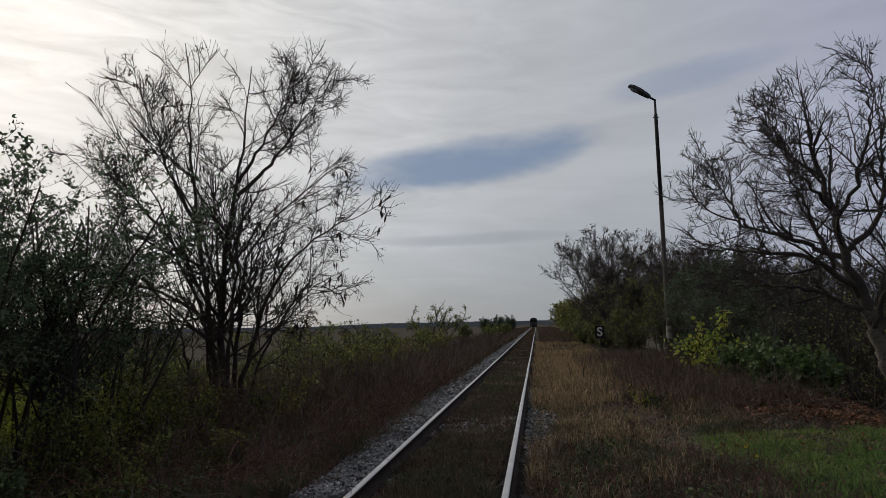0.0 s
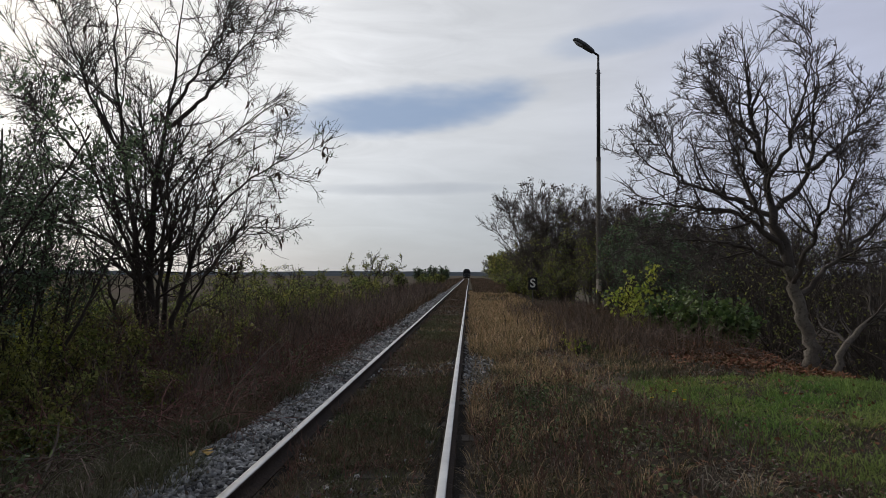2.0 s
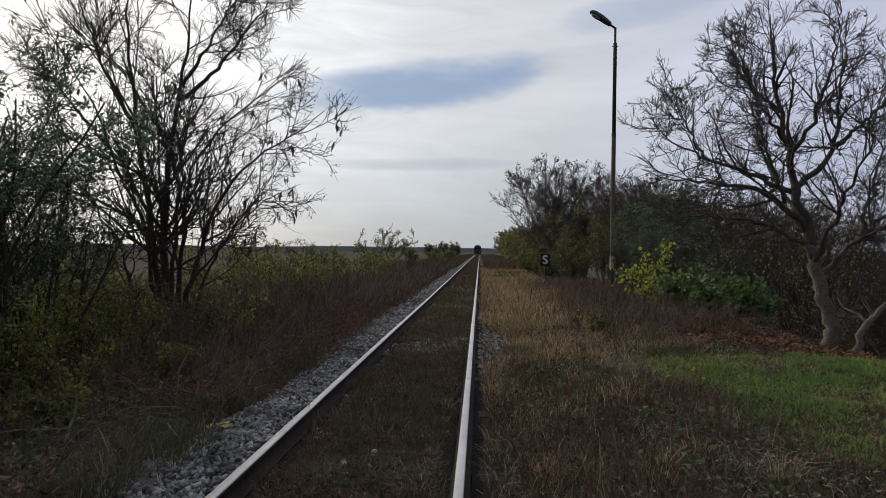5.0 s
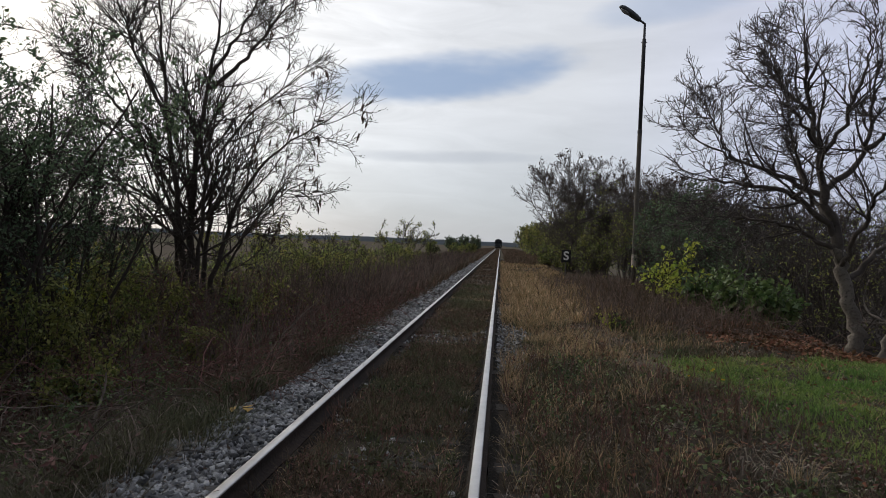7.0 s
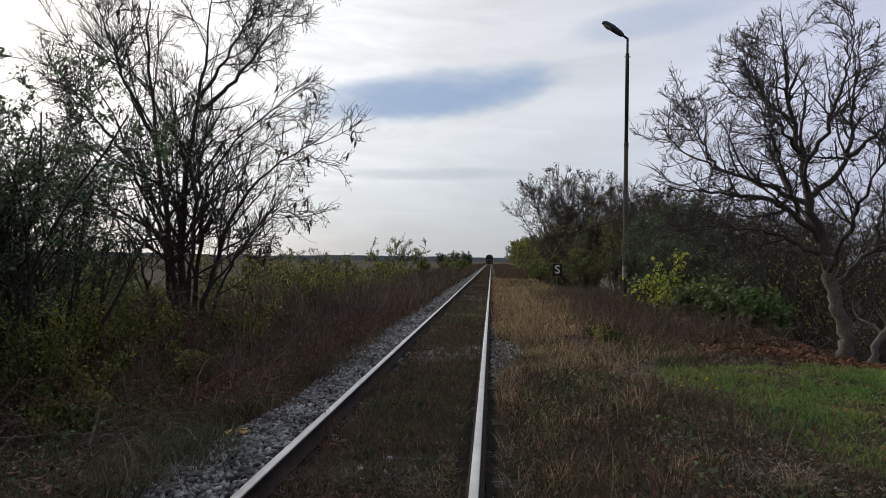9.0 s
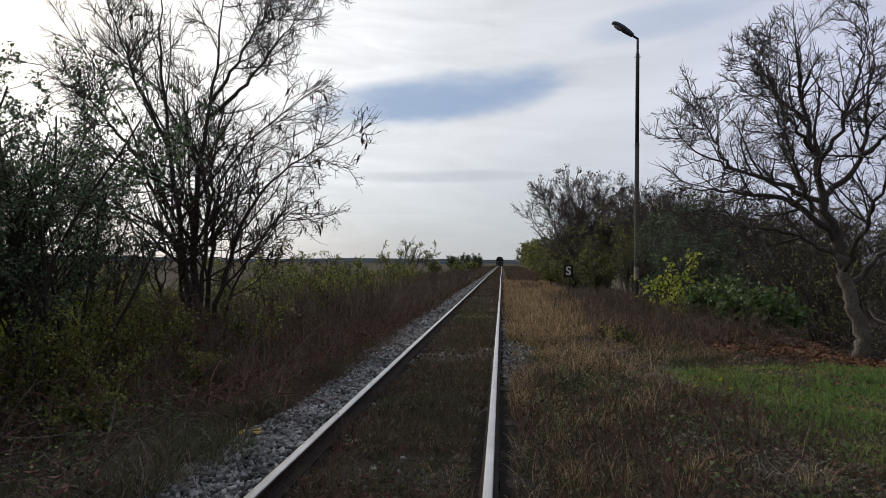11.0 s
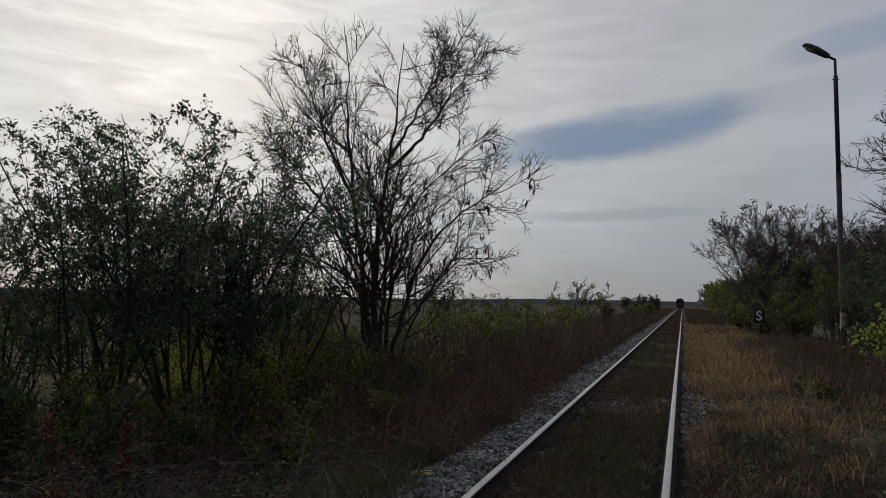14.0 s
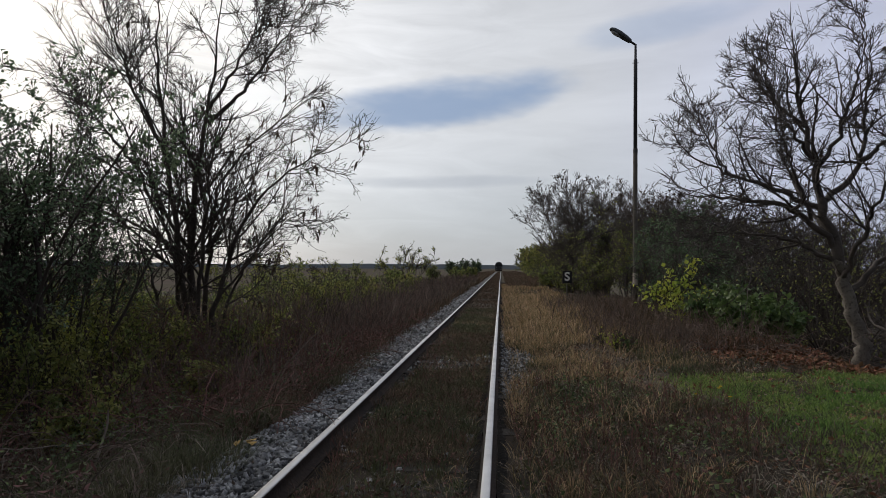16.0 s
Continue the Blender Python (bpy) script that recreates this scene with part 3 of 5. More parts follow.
# ---- trees and bushes ----
def plant(name, label, category, wood, bark, twig, leaf_sets=(), group="", place=(0, 0, 0), turn=0.0, names=("limb", "branchwork", "twig_mass")):
    """A woody plant from lists of (paths, radii, sides) for trunk, branches and twigs, and leaf sets (name, verts, faces, material)."""
    t = thing(name, label, category, group)
    for nm, sets, mat in zip(names, wood, (bark, bark, twig)):
        if sets and nm in ("trunk", "limb", "stem"):
            for P, R, sides in sets:
                for i in range(len(P)):
                    put(nm, mesh_from(nm, *tubes(P[i:i + 1], R[i:i + 1], sides), mat, flat=False), t)
        elif sets:
            put(nm, mesh_from(nm, *joined(*[tubes(*s) for s in sets]), mat, flat=False), t)["kind"] = "stuff"
    for nm, v, f, mat in leaf_sets:
        put(nm, mesh_from(nm, v, f, mat), t)["kind"] = "stuff"
    t.location, t.rotation_euler = place, (0, 0, turn)
    return t


def limb(stems, rng, n=12, wander=0.06, rise=0.0, taper=0.25):
    """Main stems given as (start, way, length, radius)."""
    P = grow([s[0] for s in stems], [s[1] for s in stems], np.array([s[2] for s in stems]), n, rng, wander, rise)
    R = np.array([s[3] for s in stems])[:, None] * np.linspace(1, taper, n)[None] ** 0.9
    return P, R


def bough(points, rng, n=22, wobble=0.03):
    """A limb along a bent line (x, depth, z), resampled evenly and made a little crooked."""
    c = np.array(points, float)
    s = np.concatenate([[0], np.cumsum(np.linalg.norm(np.diff(c, axis=0), axis=1))])
    u = np.linspace(0, s[-1], n)
    p = np.stack([np.interp(u, s, c[:, k]) for k in range(3)], 1)
    for _ in range(2):
        p[1:-1] = (p[:-2] + 2 * p[1:-1] + p[2:]) / 4
    p[1:] += wobble * rng.normal(size=(n - 1, 3)) * np.array([1, 1, 0.4])
    return p


def build_spread(name, label, lines, girths, rng, place, turn, bark, limb_bark, twig, levels, trunks=1, extra=(), whips=(), bare=0):
    """A tree from its main limbs: each limb a part, then ever finer shoots. levels: (per, points, lo, angle, ratio, longest, wander, rise, least, out). Returns the tree and the paths of every level."""
    P = np.stack([bough(l, rng) for l in lines])
    ends = np.array([g if isinstance(g, tuple) else (g, 0.085 * g) for g in girths])
    R = ends[:, 1:] + (ends[:, :1] - ends[:, 1:]) * (np.linspace(1, 0, P.shape[1])[None] ** 1.15)
    R = R * (1 + 0.05 * rng.normal(size=R.shape).clip(-1.5, 1.5))
    R[:trunks, :3] *= np.array([1.35, 1.12, 1.03])
    t = thing(name, label, "tree")
    for i in range(len(P)):
        put("trunk" if i < trunks else "limb", mesh_from("limb", *tubes(P[i:i + 1], R[i:i + 1], 14 if i < trunks else 9), bark if i < trunks else limb_bark, flat=False), t)
    P, R = P[bare:], R[bare:]
    made = []
    for k, (per, n, lo, angle, ratio, longest, wander, rise, least, out) in enumerate(levels):
        P, R = sprout(P, R, per, rng, n, lo, 0.92, angle, ratio, 0.62, wander, rise, least, 0.3, longest, out, 0.36 * longest)
        made.append((P, R))
    for k, per, ratio, longest in whips:
        extra = (*extra, (*sprout(*made[k], per, rng, 7, 0.65, 1.0, (4, 26), ratio, 0.8, 0.09, 0.03, made[2][1].min() * 1.1, 0.5, longest, 0.15), 3))
    put("branchwork", mesh_from("branchwork", *joined(*[tubes(p, r, 5) for p, r in made[:2]]), limb_bark, flat=False), t)["kind"] = "stuff"
    put("twig_mass", mesh_from("twig_mass", *joined(*[tubes(p, r, 3) for p, r in made[2:]], *[tubes(*x) for x in extra]), twig, flat=False), t)["kind"] = "stuff"
    t.location, t.rotation_euler = place, (0, 0, turn)
    return t, [m[0] for m in made]


def build_locust():
    rng = rng_for(5)
    lines = [
        [(0.0, 0.0, -0.3), (-0.16, 0.0, 3.2), (-0.04, 0.05, 4.3), (0.12, 0.1, 5.2), (0.26, 0.2, 6.3), (0.36, 0.3, 8.3)],
        [(0.12, 0.1, 5.2), (0.6, 0.15, 5.65), (1.12, 0.1, 6.35), (1.65, 0.0, 7.2), (2.1, -0.1, 8.2)],
        [(-0.12, -0.1, -0.3), (-0.4, -0.2, 2.6), (-0.62, -0.35, 4.3), (-0.78, -0.4, 5.5), (-0.8, -0.5, 6.8), (-0.95, -0.5, 8.3)],
        [(0.22, -0.1, -0.3), (0.36, -0.2, 1.6), (0.69, -0.35, 2.75), (1.12, -0.5, 3.7), (1.7, -0.6, 4.15), (2.5, -0.7, 4.7), (2.95, -0.7, 5.1)],
        [(0.08, 0.2, -0.3), (0.22, 0.45, 2.8), (0.38, 0.6, 3.95), (0.75, 0.7, 4.6), (1.4, 0.8, 5.25), (2.0, 0.9, 5.8), (2.3, 0.9, 6.3)],
        [(-0.24, 0.1, -0.3), (-0.4, 0.2, 2.3), (-1.05, 0.4, 3.8), (-1.45, 0.5, 5.0), (-2.0, 0.6, 5.9), (-2.3, 0.6, 6.6)],
        [(-0.62, -0.35, 4.3), (-1.2, -0.6, 5.5), (-1.6, -0.8, 6.5), (-1.8, -0.9, 7.5)],
        [(0.34, 0.05, -0.3), (0.62, 0.2, 1.5), (1.15, 0.4, 2.55), (1.9, 0.5, 3.25), (2.7, 0.6, 3.7)],
        [(-0.34, -0.15, -0.3), (-0.85, -0.4, 2.0), (-1.5, -0.7, 3.3), (-2.3, -0.9, 4.2)],
        [(0.02, -0.3, -0.3), (0.05, -0.9, 2.6), (0.2, -1.5, 4.4), (0.4, -1.9, 6.2)],
        [(-0.1, 0.35, -0.3), (-0.2, 0.9, 2.8), (-0.3, 1.5, 4.6), (-0.5, 1.9, 6.6)],
        [(-1.2, 0.43, 4.2), (-1.9, 0.2, 5.0), (-2.3, 0.0, 5.5), (-2.6, -0.1, 6.0)],
        [(0.16, 0.12, 5.5), (0.7, -0.4, 6.4), (1.2, -0.8, 7.3), (1.5, -0.9, 8.1)]]
    girths = (0.105, 0.05, 0.085, 0.075, 0.07, 0.065, 0.045, 0.05, 0.045, 0.06, 0.06, 0.04, 0.04)
    t, (P0, P1, P2, P3) = build_spread("locust_tree", "nearly bare many-stemmed locust tree with hanging dark pods", lines, girths, rng, (-5.4, 12.6, float(height(-5.4, 12.6))), radians(26.5), M_BARK, M_BARK, M_TWIG,
                                       ((16, 10, 0.26, (30, 68), (0.18, 0.36), 2.1, 0.10, 0.035, 0.011, 0.12), (6, 8, 0.12, (30, 62), (0.3, 0.62), 1.25, 0.11, 0.025, 0.0078, 0.1),
                                        (4, 6, 0.15, (32, 66), (0.3, 0.7), 0.7, 0.13, 0.02, 0.006, 0.05), (1, 5, 0.2, (30, 65), (0.3, 0.6), 0.3, 0.16, 0.01, 0.005, 0.0)), 1, (), ((0, 4, (0.35, 0.75), 1.2), (1, 1, (0.6, 1.1), 0.9)))
    # sprays of small leaves and bunches of pods, most of them low on the outer side
    lf = along(P3, 7000, rng, 0.2, 1.0, 0.02)
    lf = lf[(lf[:, 2] < 5.9) & (rng.uniform(size=len(lf)) < smooth(lattice(lf[:, 0] + 9, lf[:, 2] + lf[:, 1], 0.55, 44), 0.38, 0.68) * (0.25 + 0.75 * smooth(lf[:, 0], -0.6, 1.6)))]
    at = along(P2, 460, rng, 0.5, 1.0, 0.0)
    at = at[(at[:, 2] < 7.6) & (rng.uniform(size=len(at)) < 0.12 + 0.88 * smooth(at[:, 0], 0.0, 1.8) * (1 - smooth(at[:, 2], 5.4, 6.6)))]
    pods = np.repeat(at, 3, 0) + rng.normal(0, 0.05, (len(at) * 3, 3))
    put("foliage", mesh_from("foliage", *leaves(lf, 0.065, 0.03, rng, 0.8), M_LEAF_DARK), t)["kind"] = "stuff"
    put("podding", mesh_from("podding", *leaves(pods, 0.21, 0.055, rng, 3.0), M_LEAF_BROWN), t)["kind"] = "stuff"


build_locust()


def build_walnut():
    rng = rng_for(21)
    lines = [
        [(0.0, 0.0, -0.25), (-0.1, 0.0, 0.5), (-0.34, 0.0, 1.4), (-0.47, 0.0, 1.95)],
        [(0.26, 0.05, -0.25), (0.5, 0.0, 0.5), (1.0, 0.0, 0.95), (1.7, 0.1, 1.35), (2.5, 0.2, 1.9)],
        [(-0.73, 0.05, 2.95), (-0.28, 0.1, 3.2), (0.02, 0.1, 3.75), (0.12, 0.1, 4.7), (0.25, 0.1, 6.1)],
        [(-0.5, 0.0, 2.1), (-1.0, -0.1, 2.65), (-1.6, -0.2, 2.88), (-2.2, -0.3, 2.95), (-3.2, -0.3, 3.0), (-3.6, -0.3, 3.15)],
        [(-0.45, 0.0, 1.85), (-1.2, 0.3, 2.35), (-2.0, 0.6, 2.45), (-2.8, 0.9, 2.4)],
        [(-0.7, 0.05, 2.8), (-1.45, 0.4, 3.28), (-2.1, 0.6, 3.5), (-2.8, 0.8, 3.9), (-3.1, 0.9, 4.4)],
        [(-0.85, 0.1, 3.7), (-1.4, -0.3, 4.05), (-1.9, -0.5, 4.7), (-2.1, -0.6, 5.6)],
        [(-0.32, 0.0, 1.35), (0.35, -0.1, 2.1), (1.1, -0.2, 2.75), (2.1, -0.2, 3.5)],
        [(0.35, -0.1, 2.1), (0.9, 0.3, 3.2), (1.3, 0.5, 4.4)],
        [(-0.4, 0.0, 1.6), (-0.5, -0.8, 2.5), (-0.6, -1.6, 3.3), (-0.7, -2.0, 4.2)],
        [(-0.6, 0.0, 2.3), (-0.6, 0.9, 3.2), (-0.6, 1.7, 4.1), (-0.7, 2.0, 5.0)],
        [(-0.82, 0.1, 3.4), (-0.5, -0.3, 4.3), (-0.4, -0.5, 5.2), (-0.35, -0.6, 6.3)],
        [(0.02, 0.1, 3.7), (0.6, -0.2, 4.3), (0.9, -0.4, 5.2)],
        [(-0.46, 0.0, 1.9), (-0.6, 0.0, 2.4), (-0.73, 0.05, 2.95), (-0.85, 0.1, 3.7), (-0.95, 0.2, 4.4), (-1.1, 0.3, 6.1)],
        [(-1.0, -0.1, 2.65), (-1.5, -0.5, 3.4), (-2.0, -0.8, 4.1), (-2.4, -0.9, 4.7)],
        [(-2.1, 0.6, 3.5), (-2.6, 0.5, 4.2), (-2.85, 0.5, 5.0)],
        [(-0.93, 0.2, 4.3), (-1.5, 0.5, 5.0), (-1.8, 0.7, 5.9)]]
    # drooping bare shoots below the crown
    D0 = grow(np.array([-1.6, 0.3, 2.3]) + rng.normal(0, 1, (60, 3)) * np.array([1.0, 0.7, 0.3]), rng.normal(size=(60, 3)) * np.array([1, 1, 0.4]), rng.uniform(0.7, 1.7, 60), 9, rng, 0.24, -0.10)
    RD = np.full((60, 1), 0.007) * np.linspace(1, 0.5, 9)[None]
    D1, RD1 = sprout(D0, RD, 5, rng, 6, 0.1, 1.0, (30, 70), (0.25, 0.5), 0.6, 0.25, -0.02, 0.0045)
    girths = ((0.135, 0.095), 0.075, 0.062, 0.065, 0.048, 0.055, 0.04, 0.06, 0.045, 0.05, 0.05, 0.045, 0.04, 0.095, 0.036, 0.028, 0.035)
    t, (P0, P1, P2, P3) = build_spread("walnut_tree", "bare spreading walnut tree with a grey forked trunk coloured pale for sunlight", lines, girths, rng, (7.15, 11.6, float(height(7.15, 11.6))), radians(5.2), M_TRUNK_SUNLIT, M_LIMB, M_WTWIG,
                                       ((14, 9, 0.26, (32, 70), (0.2, 0.42), 1.7, 0.14, 0.035, 0.010, 0.1), (6, 7, 0.12, (30, 65), (0.3, 0.6), 0.9, 0.16, 0.045, 0.0064, 0.05),
                                        (4, 5, 0.12, (30, 65), (0.3, 0.65), 0.42, 0.16, 0.08, 0.005, 0.0), (1, 4, 0.2, (30, 65), (0.3, 0.6), 0.2, 0.2, 0.05, 0.0044, 0.0)), 2, ((D0, RD, 4), (D1, RD1, 3)), ((0, 3, (0.3, 0.6), 0.9), (1, 1, (0.5, 0.9), 0.55)), 1)
    lf = along(P1, 260, rng, 0.5, 1.0, 0.02)
    put("foliage", mesh_from("foliage", *leaves(lf, 0.06, 0.045, rng, 0.8), M_LEAF_BROWN), t)["kind"] = "stuff"


build_walnut()


def build_shrub(name, label, x, y, tall, seed, leaf, count, size, spread=0.45, stems=7, bark=M_BARK, twig=M_TWIG, thick=0.03, low=0.15, group="", fine=3, bare=0.0, category="bush", solo=False, width=0.55):
    """A many-stemmed bush or small leafy tree."""
    rng = rng_for(seed)
    gauge = 0.0045 * max(1.0, y / 12)
    a = rng.uniform(0, 2 * np.pi, stems)
    r = spread * rng.uniform(0.2, 1.2, stems)
    st = [((0.18 * math.cos(i) * tall / 4, 0.18 * math.sin(i) * tall / 4, -0.15), (s * math.cos(i), s * math.sin(i), 1), tall * float(rng.uniform(0.72, 1.08)), thick * float(rng.uniform(0.6, 1.2))) for i, s in zip(a, r)]
    P0, R0 = limb(st, rng, 10, 0.09, 0.03, 0.25)
    P1, R1 = sprout(P0, R0, 8, rng, 7, low, 0.97, (25, 60), (0.25, 0.5), 0.6, 0.18, 0.05, gauge * 1.2)
    P2, R2 = sprout(P1, R1, 6, rng, 5, 0.15, 1.0, (28, 65), (0.3, 0.6), 0.6, 0.2, 0.05, gauge)
    sets = [(P2, R2, 3)]
    last = P2
    if fine > 3:
        P3, R3 = sprout(P2, R2, 3, rng, 4, 0.2, 1.0, (28, 65), (0.35, 0.65), 0.7, 0.2, 0.08, gauge * 0.85)
        sets.append((P3, R3, 3))
        last = P3
    ls = []
    if count:
        lf = along(last, count, rng, 0.1, 1.0, 0.5 * size)
        if bare:
            lf = lf[rng.uniform(size=len(lf)) < smooth(lattice(lf[:, 0] + seed, lf[:, 2] + lf[:, 1], 0.22 * tall, seed), bare - 0.2, bare + 0.2)]
        ls = [("foliage", *leaves(lf, size, size * width, rng, 0.35), leaf)]
    plant(name, label, category, ([(P0, R0, 6)], [(P1, R1, 4)], sets), bark, twig, ls, group, (x, y, float(height(x, y))), names=("stem" if solo else "stemwork", "branchwork", "twig_mass"))


# leafy thicket of small trees beside the track
for i, (x, y, tall, n) in enumerate(((-5.7, 7.3, 4.5, 11000), (-6.9, 6.7, 4.7, 14000), (-7.6, 5.7, 4.1, 14000), (-8.3, 4.5, 3.0, 12000), (-9.6, 3.7, 2.8, 7000), (-8.6, 8.2, 4.4, 3800), (-10.6, 6.3, 3.7, 3800), (-12.2, 5.0, 3.3, 3800), (-9.2, 6.7, 4.0, 4200), (-5.6, 8.7, 4.3, 2600), (-6.4, 8.1, 4.7, 3200))):
    build_shrub("small_tree", "dark green leafy small tree in a roadside thicket", x, y, tall, 100 + i, M_LEAF_DARK, n, 0.055, 0.50, 8, group="thicket of small trees", bare=0.18, category="tree", low=0.4, thick=0.03, fine=4, solo=True)
build_shrub("small_tree", "slender half-bare young tree with small dark leaves", -4.9, 8.0, 4.6, 140, M_LEAF_DARK, 3200, 0.06, 0.34, 3, group="thicket of small trees", bare=0.35, category="tree", low=0.3, thick=0.05, fine=4, solo=True)

for i, (x, y, tall, n) in enumerate(((-6.6, 10.4, 4.1, 2600), (-7.6, 9.2, 4.6, 2600), (-5.7, 9.3, 3.5, 2400), (-8.4, 11.6, 4.4, 2600))):
    build_shrub("small_tree", "dark green leafy small tree in a roadside thicket", x, y, tall, 150 + i, M_LEAF_DARK, n, 0.06, 0.42, 7, group="thicket of small trees", bare=0.2, category="tree", low=0.42, thick=0.03, fine=4, solo=True)

# bare reddish brush round the foot of the locust tree
for i, (x, y, tall) in enumerate(((-4.9, 11.4, 1.7), (-5.7, 11.1, 1.9), (-4.3, 11.9, 1.4), (-6.4, 11.5, 1.8), (-4.0, 10.6, 1.2), (-5.1, 10.5, 1.5), (-3.6, 12.6, 1.1), (-4.5, 13.4, 1.5))):
    build_shrub("bare_bush", "bare reddish brown brush at the foot of the locust tree", x, y, tall, 470 + i, M_LEAF_OLIVE, 180, 0.06, 0.8, 11, group="brush under the locust tree", thick=0.012, low=0.05, fine=4, bark=M_CANE_RED, twig=M_CANE)

# low dark brambles at the foot of the thicket
for i, (x, y, tall) in enumerate(((-5.0, 5.6, 1.2), (-6.0, 5.0, 1.6), (-7.2, 4.6, 1.7), (-6.2, 6.4, 1.8), (-4.7, 7.2, 1.5), (-5.4, 8.6, 1.8), (-8.4, 3.6, 1.6), (-4.9, 9.8, 1.5), (-6.6, 9.6, 2.0), (-3.9, 11.4, 1.1), (-7.8, 10.6, 2.0),
                                  (-7.4, 7.6, 1.2), (-8.8, 6.2, 1.3), (-9.8, 5.0, 1.4), (-9.4, 8.6, 1.1), (-11.4, 4.4, 1.4), (-5.9, 11.4, 1.7), (-10.6, 7.4, 1.2), (-5.6, 13.6, 1.5), (-4.4, 13.2, 1.2), (-3.6, 8.8, 0.9), (-3.7, 6.6, 0.8), (-4.0, 15.0, 1.1), (-5.0, 11.7, 1.2), (-5.7, 11.4, 1.5), (-6.4, 11.7, 1.6), (-4.5, 12.2, 1.1))):
    build_shrub("bramble", "yellowing bramble bush under the thicket" if y > 8 and x < -6.2 else "dark green bramble bush under the thicket", x, y, tall, 200 + i, M_LEAF_YELLOW if y > 8 and x < -6.2 else M_LEAF_OLIVE if y > 6.2 else M_LEAF_MID, 1700 if y > 11 else 3600, 0.065, 0.9, 10, group="brambles under the thicket", thick=0.012, low=0.05, bare=0.12)

# yellowing bushes behind the locust tree
for i, (x, y, tall) in enumerate(((-8.2, 15.5, 2.5), (-6.4, 17.0, 2.4), (-9.6, 12.8, 2.5), (-4.9, 19.5, 2.1), (-6.9, 22.5, 2.8), (-5.4, 25.0, 2.2), (-10.5, 18.0, 2.5), (-12.5, 14.5, 2.6), (-11.6, 10.8, 2.5), (-13.5, 9.0, 2.5), (-8.6, 26.0, 2.6), (-4.2, 22.5, 1.5), (-4.4, 28.5, 1.7), (-6.8, 30.0, 2.0))):
    build_shrub("bush", "yellowing olive-green bush beside the track", x, y, tall, 230 + i, M_LEAF_OLIVE, 2600, 0.085, 0.6, 9, group="bushes along the field", thick=0.018, bare=0.15)

for i, (x, y, tall) in enumerate(((-7.6, 12.2, 1.7), (-8.8, 11.2, 1.8), (-10.2, 11.6, 2.0), (-6.9, 13.8, 1.6), (-9.4, 14.2, 2.0), (-11.8, 13.0, 2.1))):
    build_shrub("yellow_bush", "bush with yellow-green leaves behind the thicket", x, y, tall, 250 + i, M_LEAF_YELLOW if i % 2 else M_LEAF_OLIVE, 3600, 0.07, 0.7, 9, group="bushes along the field", thick=0.014, bare=0.2, low=0.05)

# bushes that follow the line into the distance on the field side
for i, (x, y, tall, n) in enumerate(((-6.8, 49.3, 3.9, 2200), (-4.4, 33.0, 2.0, 1800), (-5.6, 40.0, 2.0, 1500), (-5.2, 58.0, 2.2, 1800), (-8.4, 40.0, 2.2, 700), (-9.6, 36.0, 2.9, 160), (-8.6, 37.5, 2.7, 120), (-4.0, 68.0, 1.9, 1500), (-4.8, 84.0, 2.2, 1500), (-3.8, 100.0, 2.0, 1200), (-4.6, 125.0, 2.2, 1200))):
    build_shrub("bush", "sparse autumn bush on the bank", x, y, tall, 260 + i, M_LEAF_OLIVE, n, 0.13 if y < 70 else 0.22, 0.5, 9, group="bushes along the field", thick=0.02, bare=0.15)
for i, (x, y, tall) in enumerate(((-9.5, 225.0, 5.6), (-14.0, 235.0, 5.0), (-7.2, 215.0, 4.2), (-19.0, 245.0, 4.6))):
    build_shrub("bush", "distant dark clump of trees beside the line", x, y, tall, 290 + i, M_LEAF_DARK, 1400, 0.45, 0.6, 8, group="distant clump", thick=0.05, low=0.05)

# hedge on the station side
HEDGE = [(8.6, 26.5, 4.3), (10.4, 24.0, 4.2), (9.4, 30.0, 4.8), (7.6, 34.5, 4.4), (8.8, 37.0, 5.4), (6.9, 39.5, 4.2), (10.8, 33.0, 5.2), (6.3, 46.0, 3.8), (7.9, 46.0, 5.4), (5.9, 51.0, 3.6), (5.9, 57.0, 3.8), (7.4, 54.0, 5.0),
         (5.9, 63.0, 3.9), (6.0, 70.0, 4.0), (7.2, 66.0, 4.8), (6.1, 78.0, 4.2), (6.3, 87.0, 4.4), (6.5, 98.0, 4.7), (6.7, 111.0, 5.0), (7.0, 126.0, 5.3), (7.4, 145.0, 5.7), (8.0, 168.0, 6.3), (8.8, 195.0, 7.0), (5.4, 42.5, 2.2), (5.2, 48.5, 2.0), (4.9, 55.0, 1.9), (6.2, 36.0, 2.4)]
for i, (x, y, tall) in enumerate(HEDGE):
    build_shrub("hedge_bush", "dense dark green hedgerow bush", x, y, tall, 320 + i, M_LEAF_DARK if i in (0, 1, 2, 6) else M_LEAF_OLIVE, 6500 if i in (0, 1, 2, 6) else 2900, 0.11 if y < 45 else 0.16 if y < 80 else 0.3, 0.5, 10, group="hedgerow", thick=0.035, low=0.04, bare=0.25, fine=4 if y < 70 else 3, bark=M_HTWIG, twig=M_HTWIG)

